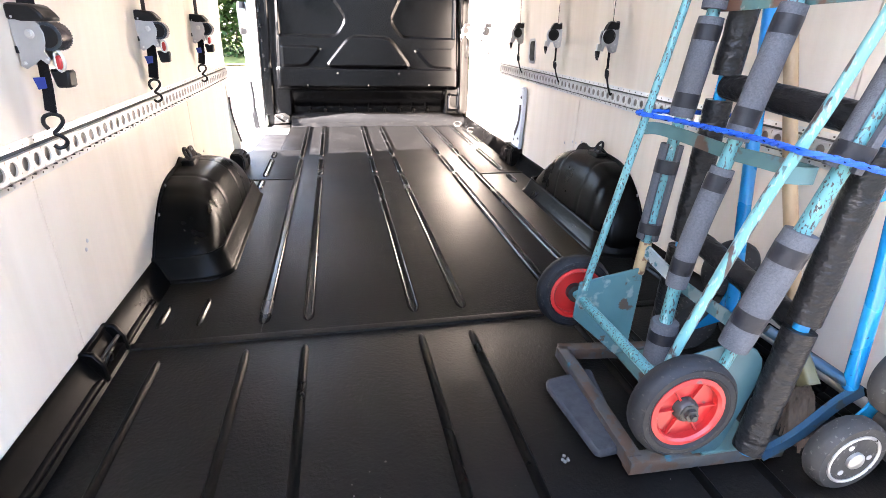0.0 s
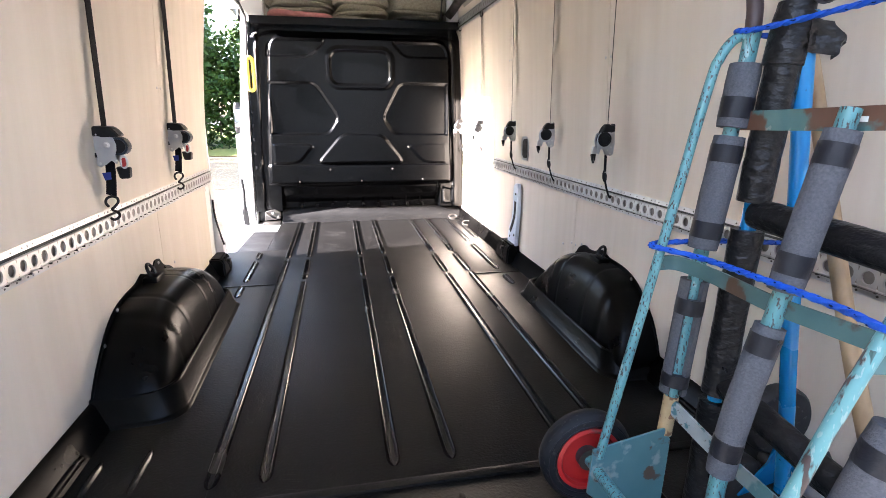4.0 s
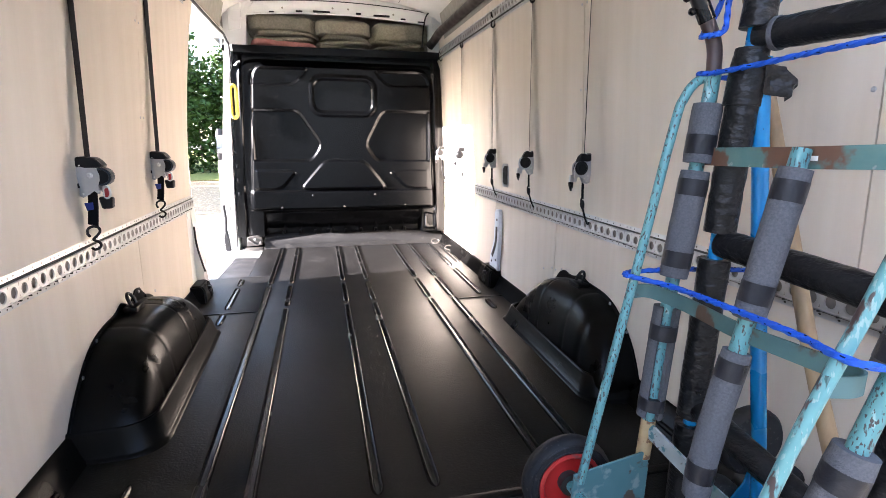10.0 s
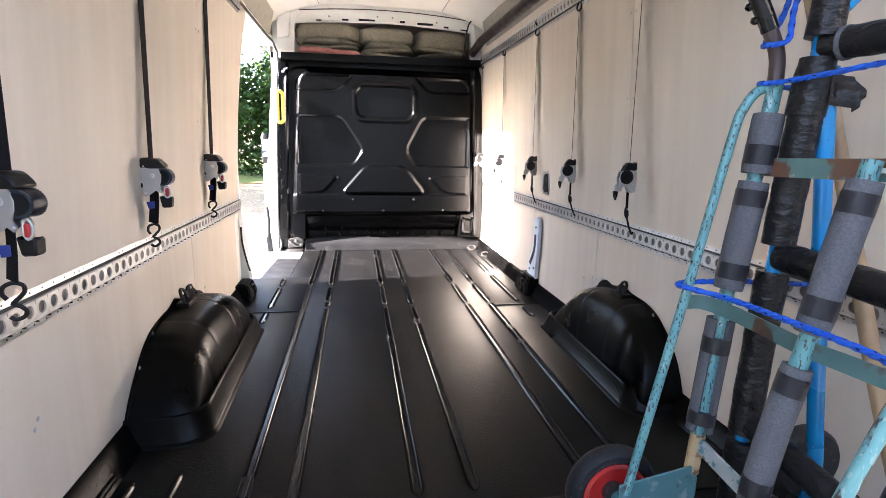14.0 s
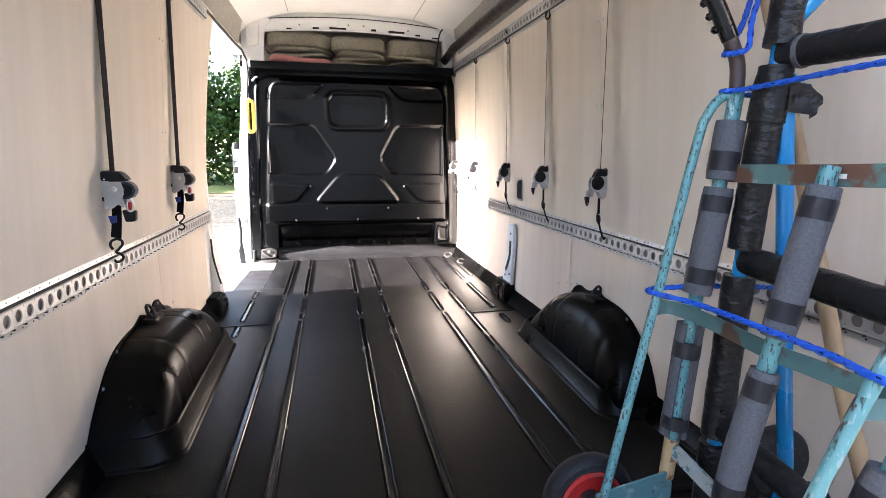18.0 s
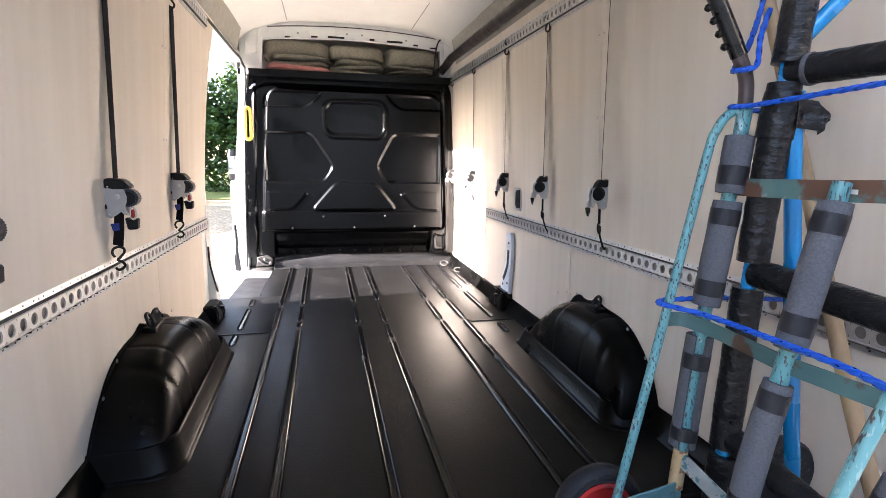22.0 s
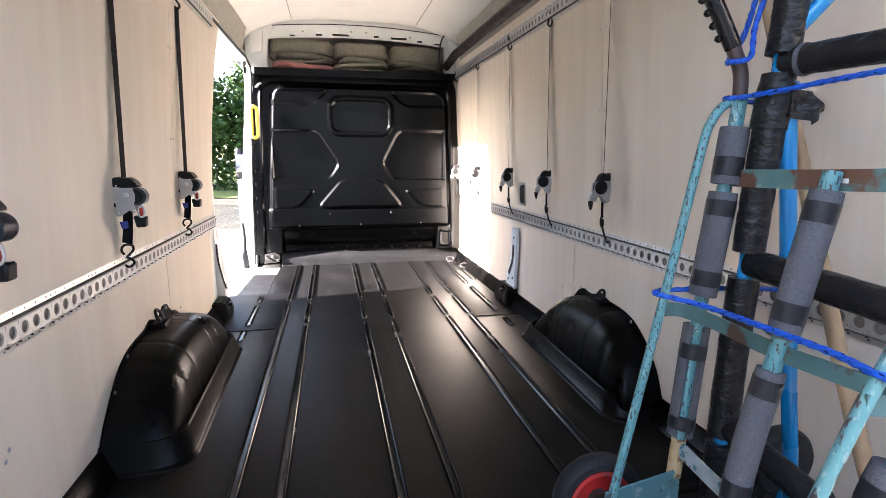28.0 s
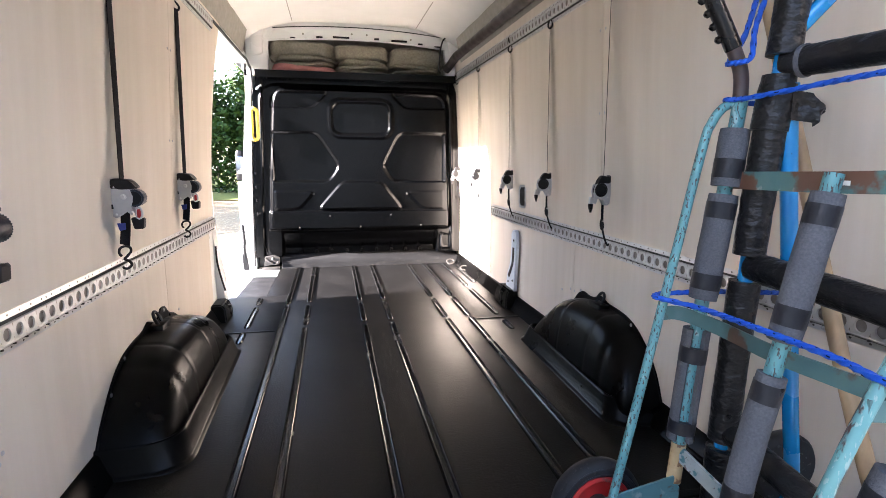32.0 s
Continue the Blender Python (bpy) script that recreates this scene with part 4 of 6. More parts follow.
def red_wheel(centre, axis, parent, out):
    """A worn black tyre on a red spoked centre with a steel hub and nut."""
    c, a = Vector(centre), Vector(axis).normalized()
    R, w = 0.097, 0.022
    tyre = [(0.066, -w * 0.7), (0.073, -w), (0.0745, -w * 0.94), (0.076, -w), (0.084, -w * 0.97), (0.0855, -w * 0.9), (0.087, -w * 0.97), (0.0885, -w * 0.9), (0.095, -w * 0.6), (R, 0), (0.095, w * 0.6), (0.0885, w * 0.9), (0.087, w * 0.97), (0.0855, w * 0.9), (0.084, w * 0.97), (0.076, w), (0.0745, w * 0.94), (0.073, w), (0.066, w * 0.7), (0.066, -w * 0.7)]
    wheel = part("wheel", lathe(tyre, a, c, 44), M_RUBBER, parent, "worn black rubber tyre")
    rim = lathe([(0.068, -0.019), (0.068, 0.019), (0.06, 0.021), (0.056, 0.016), (0.056, -0.016), (0.06, -0.021), (0.068, -0.019)], a, c, 36)
    part("rim", rim, M_RED, wheel, "red plastic rim")
    part("web", lathe([(0.02, -0.006), (0.058, -0.006), (0.058, 0.004), (0.02, 0.004)], a, c, 36), M_RED, wheel)
    side = a.orthogonal().normalized()
    spokes = bmesh.new()
    for i in range(6):
        d = Quaternion(a, 2 * math.pi * i / 6 + 0.3) @ side
        sweep(spokes, [c + d * 0.022 + a * out * 0.006, c + d * 0.06 + a * out * 0.006], flat(0.003, 0.008), up=a)
    part("spokes", spokes, M_RED, wheel)
    part("hub", lathe([(0.0, 0.02), (0.017, 0.02), (0.021, 0.015), (0.023, 0.0), (0.023, -0.022), (0.0, -0.022)], a * out, c, 24), M_GRIME, wheel, "grimy hub")
    part("nut", lathe([(0.0, 0.036), (0.006, 0.036), (0.0065, 0.03), (0.012, 0.029), (0.012, 0.022), (0.017, 0.021), (0.017, 0.018)], a * out, c, 6), M_GRIME, wheel, "grimy steel axle nut")
    return wheel


AXLE_WAY = Vector((0.296, -0.5, 0.228)) - Vector((0.306, -0.04, 0.21))
red_wheel((0.296, -0.489, 0.228), AXLE_WAY, TEAL_TRUCK, 1)
red_wheel((0.306, -0.036, 0.21), AXLE_WAY, TEAL_TRUCK, -1)
# rubber-gripped handles
for base, lean in (((0.531, -0.06, 1.015), -1), ((0.573, -0.49, 1.005), -1)):
    b = Vector(base)
    tube_line = [b, b + Vector((-0.003, 0.002, 0.05)), b + Vector((-0.022, 0.006, 0.095)), b + Vector((-0.05, 0.012, 0.145))]
    handle = part("handle_tube", tube(tube_line, 0.0128, 14, True), M_MAROON, TEAL_TRUCK, "dark brown handle tube")
    grip_line = [b + Vector((-0.02, 0.0055, 0.092)), b + Vector((-0.04, 0.01, 0.13)), b + Vector((-0.082, 0.019, 0.208))]
    grip = part("grip", tube(grip_line, 0.0148, 18, True), M_GRIP, handle, "black rubber grip")
    way = (grip_line[2] - grip_line[1]).normalized()
    for i in range(5):
        q = grip_line[0].lerp(grip_line[2], 0.2 + 0.19 * i) + Vector((-0.0115, 0.0085, -0.004))
        ridge_bm = sweep(bmesh.new(), [q - way * 0.009, q - way * 0.004, q, q + way * 0.0045], circle(0.0088, 12), scales=[0.55, 0.95, 1.0, 0.5])
        part("finger_ridge", ridge_bm, M_GRIP, grip)

# ---- bright blue stair-climbing truck with taped frame ----
BLUE_TRUCK = thing("stair_truck", "bright blue steel stair truck with black taped padding and grey wheels", "sack truck", (0.6, -0.28, 0.0), fixed=True)
FAR_POLE = [(0.53, -0.1, 0.05), (0.538, -0.098, 0.406), (0.548, -0.1, 0.72), (0.562, -0.105, 1.0), (0.585, -0.11, 1.35)]
NEAR_POLE = [(0.495, -0.462, 0.06), (0.537, -0.452, 0.376), (0.565, -0.448, 0.62), (0.62, -0.445, 1.0), (0.66, -0.44, 1.35)]
for line, cuts in ((FAR_POLE, ((0.1, 0.345), (0.362, 0.685), (0.735, 1.055), (1.088, 1.34))), (NEAR_POLE, ((0.07, 0.335), (0.352, 0.66), (0.71, 1.04), (1.1, 1.34)))):
    part("upright", tube(line, 0.0135, 12, True), M_BLUE, BLUE_TRUCK)
    for i, (z0, z1) in enumerate(cuts):
        q = [along(line, z0 + (z1 - z0) * k / 5) for k in range(6)]
        part("taped_padding", tube(q, 0.0275, 20, lumps=0.025, seed=i + 3), M_TAPE, BLUE_TRUCK, "wrinkled black tape padding")
FAR_TUBE = [(0.72, -0.115, 0.12), (0.69, -0.118, 0.31), (0.667, -0.12, 0.43), (0.609, -0.12, 0.796), (0.583, -0.12, 0.97), (0.578, -0.118, 1.04)]
NEAR_TUBE = [(0.722, -0.44, 0.17), (0.69, -0.44, 0.4), (0.648, -0.44, 0.632), (0.616, -0.44, 0.89), (0.6, -0.44, 1.05), (0.59, -0.44, 1.2)]
for line in (FAR_TUBE, NEAR_TUBE):
    part("brace_tube", tube(line, 0.0145, 14, True), M_BLUE, BLUE_TRUCK)
for a, b, r in (((0.553, -0.108, 0.715), (0.572, -0.452, 0.69), 0.0265), ((0.575, -0.108, 1.075), (0.64, -0.445, 1.075), 0.0255), ((0.542, -0.1, 0.385), (0.55, -0.45, 0.33), 0.025)):
    part("taped_crossbar", tube([a, b], r, 18, lumps=0.02, seed=9), M_TAPE, BLUE_TRUCK, "black taped crossbar")
part("foam_ring", lathe([(0.014, -0.004), (0.0275, -0.004), (0.0275, 0.004), (0.014, 0.004)], (0.065, -0.337, 0), (0.581, -0.139, 1.075), 20), M_FOAM, BLUE_TRUCK, "grey foam ring end")
part("upper_tube", tube([(0.575, -0.11, 1.12), (0.66, -0.16, 1.24), (0.72, -0.2, 1.34)], 0.0135, 12), M_BLUE, BLUE_TRUCK)
part("gusset", plate([(0.6, 0.56), (0.66, 0.575), (0.655, 0.63), (0.6, 0.6)], 0.004, "y", -0.44), M_BLUE, BLUE_TRUCK)
# toe frame on the floor
for a, b, w in (((0.3, -0.03, 0.022), (0.29, -0.413, 0.022), 0.032), ((0.274, -0.413, 0.02), (0.62, -0.425, 0.02), 0.032), ((0.292, -0.03, 0.022), (0.62, -0.07, 0.022), 0.032)):
    part("toe_bar", sweep(bmesh.new(), [a, b], rounded(-w / 2, w / 2, -0.018, 0.016, 0.004, 2)), M_RUST, BLUE_TRUCK, "rusty blue toe bar")
part("lower_strut", tube([(0.6, -0.33, 0.25), (0.725, -0.445, 0.175)], 0.0115, 12), M_BLUE_DULL, BLUE_TRUCK)
part("wheel_bracket", sweep(bmesh.new(), smooth_line([(0.55, -0.45, 0.03), (0.62, -0.45, 0.07), (0.69, -0.45, 0.14), (0.74, -0.45, 0.17)], 4), flat(0.012, 0.026), up=(1, 0, 0)), M_BLUE_DULL, BLUE_TRUCK)
part("axle", tube([(0.762, -0.53, 0.135), (0.75, -0.03, 0.135)], 0.012, 12), M_ZINC, BLUE_TRUCK)


def alu_wheel(centre, axis, parent, out):
    c, a = Vector(centre), Vector(axis).normalized()
    R, w = 0.08, 0.02
    wheel = part("wheel", lathe([(0.05, -w), (0.072, -w), (0.079, -w * 0.6), (R, 0), (0.079, w * 0.6), (0.072, w), (0.05, w), (0.05, -w)], a, c, 40), M_RUBBER_GREY, parent, "worn grey rubber tyre")
    rim = part("rim", lathe([(0.051, 0.018), (0.048, 0.013), (0.027, 0.011), (0.023, 0.018), (0.0, 0.019)], a * out, c, 36), M_ALU, wheel, "cast aluminium rim")
    part("rim_ring", lathe([(0.0575, 0.017), (0.0565, 0.0225), (0.0535, 0.0235), (0.0505, 0.0215), (0.05, 0.01)], a * out, c, 40), M_POLISHED, rim, "polished rim ring")
    part("cap", lathe([(0.0, 0.03), (0.014, 0.029), (0.018, 0.026), (0.018, 0.012)], a * out, c, 20), M_POLISHED, wheel, "pale round hub cap")
    side = a.orthogonal().normalized()
    for i in range(3):
        d = Quaternion(a, 2 * math.pi * i / 3 + 0.8) @ side
        part("lug", lathe([(0.0, 0.022), (0.006, 0.021), (0.008, 0.01)], a * out, c + d * 0.035, 8), M_ALU, wheel)
    return wheel


for y, out in ((-0.515, -1), (-0.045, 1)):
    c = Vector((0.75, y, 0.14))
    for ang in (212, 92, -28):
        alu_wheel(c + Vector((math.cos(radians(ang)) * 0.104, 0, math.sin(radians(ang)) * 0.104)) , (0, 1, 0), BLUE_TRUCK, out)
    part("star_plate", plate([(c.x + r * math.cos(radians(t)), c.z + r * math.sin(radians(t))) for r, t in ((0.11, 212), (0.035, 152), (0.11, 92), (0.035, 32), (0.11, -28), (0.035, -88))], 0.005, "y", y - out * 0.03), M_BLUE, BLUE_TRUCK)
    part("axle_bolt", lathe([(0.0, 0.02), (0.009, 0.0195), (0.011, 0.012), (0.02, 0.011), (0.022, -0.02)], (0, out, 0), c, 14), M_GRIME, BLUE_TRUCK, "grimy steel axle bolt")

# ---- wheel arch covers ----
def wheel_arch(side, y0, y1, xin, rim, wide_most, lean_in, peak, crest, label):
    """A black moulded cover: stepped foot, domed body with creases, wall flange with ears, tie-down ring."""
    w = WL if side < 0 else WR
    arch = thing("wheel_arch_cover", label, "wheel arch", (w - side * 0.13, (y0 + y1) / 2, 0.0), group="wheel arch covers", fixed=True)

    # foot with a flared base, a sloping face and a rounded rim
    def foot_ring(off, z):
        r = 0.095
        xo, a0, a1 = xin + off, y0 - off, y1 + off
        pts = [(0.0, a0), (xo * 0.35, a0 + 0.004)]
        pts += [(xo - r * (1 - math.sin(t)), a0 + 0.008 + r * (1 - math.cos(t))) for t in np.linspace(0.0, math.pi / 2, 10)]
        pts += [(xo - 0.014 - r * 0.7 * (1 - math.cos(t)), a1 - r * 0.7 + r * 0.7 * math.sin(t)) for t in np.linspace(0.0, math.pi / 2, 8)]
        pts += [(0.0, a1)]
        return [Vector((w - side * p, q, z)) for p, q in pts]
    bm = bmesh.new()
    rings = [[bm.verts.new(v) for v in foot_ring(o, z)] for o, z in ((0.012, 0.0), (0.01, 0.004), (0.004, 0.007), (0.0, 0.012), (-0.018, rim - 0.01), (-0.02, rim - 0.003), (-0.024, rim), (-0.029, rim - 0.003), (-0.031, rim - 0.012), (-0.036, rim - 0.016))]
    for r0, r1 in zip(rings, rings[1:]):
        for a, b, c, d in zip(r0, r0[1:], r1[1:], r1):
            bm.faces.new((a, b, c, d))
    bm.faces.new(rings[-1])
    part("foot", bm, M_LINER, arch)

    # domed body: flat-topped, leaning inwards, with pressed creases
    ys, zs = zip(*crest)
    fine = np.linspace(ys[0], ys[-1], 121)
    tops = np.interp(fine, ys, zs)
    for _ in range(24):
        tops[1:-1] = (tops[:-2] + 2 * tops[1:-1] + tops[2:]) / 4
    by0, by1 = ys[0], ys[-1]
    bc, bh = (by0 + by1) / 2, (by1 - by0) / 2

    def body(u, v):
        y = by0 + (by1 - by0) * u
        s = (y - bc) / bh
        top = float(np.interp(y, fine, tops))
        wide = wide_most * max(0.0, 1 - abs(s) ** (26 if s < 0 else 12)) ** 0.35
        a = v * math.pi / 2
        cx, cz = math.sin(a) ** 0.45 if a > 0 else 0.0, math.cos(a) ** 0.58 if a < math.pi / 2 - 1e-6 else 0.0
        x = wide * cx * (1 - lean_in * cz ** 1.6)
        crease = sum(d * math.exp(-((y - bc - at_y) / wd) ** 2) for at_y, wd, d in ((0.1, 0.007, -0.0018), (0.2, 0.006, -0.0015), (-0.14, 0.012, -0.002), (-0.27, 0.02, -0.003)))
        z = 0.03 + (top - 0.03) * cz
        return (w - side * max(0.0, x + crease * cx), y, z + crease * cz)
    part("dome", grid_mesh(170, 34, body), M_LINER, arch)

    # flange against the plywood, with ears
    outline = []
    for i in range(41):
        y = by0 + (by1 - by0) * i / 40
        outline.append((y, float(np.interp(y, fine, tops)) + 0.014 + 0.02 * math.exp(-((y - bc - 0.0) / 0.035) ** 2) + (0.036 if side < 0 else 0.02) * math.exp(-((y - bc - 0.17) / 0.05) ** 4)))
    outline = outline + [(by1, 0.03), (by0, 0.03)]
    part("flange", plate(outline, 0.006, "x", w - 0.007 if side > 0 else w + 0.001, 0.001), M_LINER, arch)
    for y, z in ((bc + 0.17, peak + (0.022 if side < 0 else 0.012)), (bc - 0.24, peak - 0.02), (bc - 0.36, peak - 0.09), (bc + 0.36, peak - 0.03)):
        part("screw", lathe([(0.0, 0.004), (0.005, 0.003), (0.007, 0.0)], (-side, 0, 0), (w - side * 0.009, y, z), 10), M_ZINC, arch, "zinc screw head")
    ring_c = Vector((w - side * 0.03, bc + (0.03 if side < 0 else -0.04), peak + 0.005))
    ring_bm = bmesh.new()
    sweep(ring_bm, [ring_c + Vector((0.012 * math.sin(t) * side, 0.024 * math.cos(t), 0.022 + 0.028 * math.sin(t))) for t in np.linspace(-0.6, math.pi + 0.6, 16)], circle(0.006, 8))
    part("tie_ring", ring_bm, M_BLACK, arch, "black steel tie-down ring")
    part("ring_boss", new_box(w - side * 0.06, w - side * 0.01, ring_c.y - 0.045, ring_c.y + 0.045, peak - 0.03, peak + 0.014, bevel=0.006), M_LINER, arch)
    return arch


wheel_arch(-1, 0.585, 1.61, 0.237, 0.085, 0.202, 0.1, 0.285, ((0.6, 0.05), (0.63, 0.1), (0.7, 0.165), (0.77, 0.225), (0.85, 0.262), (0.95, 0.276), (1.1, 0.28), (1.3, 0.27), (1.4, 0.245), (1.48, 0.19), (1.54, 0.12), (1.58, 0.04)), "black moulded plastic wheel arch cover with a tie-down ring")
wheel_arch(1, 0.556, 1.5, 0.188, 0.078, 0.155, 0.12, 0.31, ((0.565, 0.06), (0.6, 0.15), (0.67, 0.22), (0.75, 0.28), (0.83, 0.303), (0.94, 0.31), (1.1, 0.305), (1.2, 0.283), (1.28, 0.225), (1.36, 0.155), (1.42, 0.1), (1.46, 0.04)), "black moulded plastic wheel arch cover beside the sack trucks")


def skirt_block(side, y0, y1, depth, h, ring_y):
    w = WL if side < 0 else WR
    blk = thing("tie_down_block", "black plastic tie-down block with a steel ring", "tie-down", (w - side * depth / 2, (y0 + y1) / 2, 0), group="tie-down blocks", fixed=True)
    bm = bmesh.new()
    prof = [(w, 0.0), (w - side * depth, 0.0), (w - side * depth * 0.92, h * 0.75), (w - side * depth * 0.7, h), (w, h)]
    lo = [bm.verts.new((x, y0 - (0.02 if z < 0.001 else 0), z)) for x, z in prof]
    hi = [bm.verts.new((x, y1 + (0.02 if z < 0.001 else 0), z)) for x, z in prof]
    bm.faces.new(lo), bm.faces.new(hi[::-1])
    for i in range(5):
        j = (i + 1) % 5
        bm.faces.new((lo[i], lo[j], hi[j], hi[i]))
    bmesh.ops.bevel(bm, geom=bm.edges[:], offset=0.008, segments=2, affect="EDGES")
    part("block", bm, M_LINER, blk)
    c = Vector((w - side * (depth + 0.008), ring_y, h * 0.55))
    part("ring", sweep(bmesh.new(), [c + Vector((-side * 0.006, 0.022 * math.cos(t), 0.024 * math.sin(t))) for t in np.linspace(0, 2 * math.pi, 18)], circle(0.0035, 8)), M_BLACK, blk, "black steel ring")
    part("ring_clip", new_box(c.x - 0.01, c.x + 0.01, ring_y - 0.012, ring_y + 0.012, h * 0.55 + 0.014, h * 0.55 + 0.036, bevel=0.003), M_BLACK, blk)


rear_tie = thing("tie_down_block", "black plastic tie-down bracket with two cheeks and a steel ring", "tie-down", (WL + 0.03, 0.13, 0.0), group="tie-down blocks", fixed=True)
part("base", new_box(WL + 0.002, WL + 0.05, 0.06, 0.2, 0.0, 0.03, bevel=0.006), M_LINER, rear_tie)
part("back_plate", new_box(WL + 0.002, WL + 0.014, 0.06, 0.2, 0.028, 0.085, bevel=0.004), M_LINER, rear_tie)
for y in (0.055, 0.186):
    part("cheek", plate([(WL + 0.002, 0.0), (WL + 0.056, 0.0), (WL + 0.052, 0.05), (WL + 0.034, 0.082), (WL + 0.002, 0.088)], 0.016, "y", y, 0.004), M_LINER, rear_tie)
part("rod", tube([(WL + 0.038, 0.06, 0.052), (WL + 0.038, 0.196, 0.052)], 0.0045, 10), M_GRIME, rear_tie, "dark steel rod")
part("ring", sweep(bmesh.new(), [Vector((WL + 0.046 + 0.008 * math.sin(t), 0.09 + 0.02 * math.cos(t), 0.036 + 0.024 * math.sin(t))) for t in np.linspace(0, 2 * math.pi, 20)], circle(0.0038, 8)), M_BLACK, rear_tie, "black steel ring")
skirt_block(-1, 2.04, 2.2, 0.085, 0.1, 2.09)
skirt_block(1, 2.0, 2.2, 0.085, 0.115, 2.05)


def chrome_ring(place, name="floor_tie_ring"):
    t = thing(name, "grimy steel tie-down ring lying on its base", "tie-down", place, group="floor tie rings", fixed=True)
    p = Vector(place)
    part("base", lathe([(0.0, 0.01), (0.02, 0.01), (0.032, 0.004), (0.034, 0.0)], (0, 0, 1), p, 18), M_GRIME, t)
    part("ring", sweep(bmesh.new(), [p + Vector((0.034 * math.cos(a), 0.02 * math.sin(a), 0.022 + 0.014 * math.sin(a))) for a in np.linspace(0, 2 * math.pi, 20)], circle(0.006, 8)), M_GRIME, t)


for q in ((0.8, 3.42, 0.0), (0.85, 3.12, 0.0)):
    chrome_ring(q)

catch = thing("door_catch", "worn steel catch with a bent plate at the bulkhead's foot", "catch", (-0.72, 3.5, 0.0), fixed=True)
part("plate", plate([(-0.79, 0.02), (-0.665, 0.03), (-0.66, 0.09), (-0.7, 0.115), (-0.78, 0.1)], 0.02, "y", 3.5, 0.004), M_GRIME, catch)
part("bent_tab", sweep(bmesh.new(), smooth_line([(-0.77, 3.49, 0.09), (-0.74, 3.46, 0.07), (-0.7, 3.47, 0.045), (-0.67, 3.46, 0.06)], 5), flat(0.03, 0.006)), M_GRIME, catch, "bent grimy tab")
part("pin", lathe([(0.0, 0.03), (0.008, 0.028), (0.009, 0.0)], (0, -1, 0), (-0.72, 3.5, 0.085), 12), M_STEEL, catch)
part("foot", new_box(-0.8, -0.66, 3.46, 3.56, -0.012, 0.012, bevel=0.004), M_GRIME, catch)

# slotted pale bracket on the right wall
bracket = thing("wall_bracket", "pale blue-white painted steel bracket with a cranked slot", "bracket", (0.88, 2.08, 0.1), fixed=True)
part("web", plate([(2.0, 0.1), (2.15, 0.09), (2.13, 0.19), (2.075, 0.27), (2.062, 0.32), (2.062, 0.39), (2.07, 0.46), (2.05, 0.485), (2.0, 0.49), (1.985, 0.47), (1.98, 0.4), (1.985, 0.3), (1.995, 0.22)], 0.022, "x", 0.872, 0.004), M_PALE_BLUE, bracket)
part("slot", sweep(bmesh.new(), smooth_line([(0.871, 2.022, 0.38), (0.871, 2.026, 0.3), (0.871, 2.05, 0.245), (0.871, 2.095, 0.185)], 4), flat(0.026, 0.004), up=(1, 0, 0)), M_BLACK, bracket, "dark cranked slot")
for y, z in ((2.02, 0.425), (2.1, 0.15), (2.025, 0.17)):
    part("bolt", lathe([(0.0, 0.005), (0.006, 0.004), (0.008, 0)], (-1, 0, 0), (0.872, y, z), 10), M_GRIME, bracket)


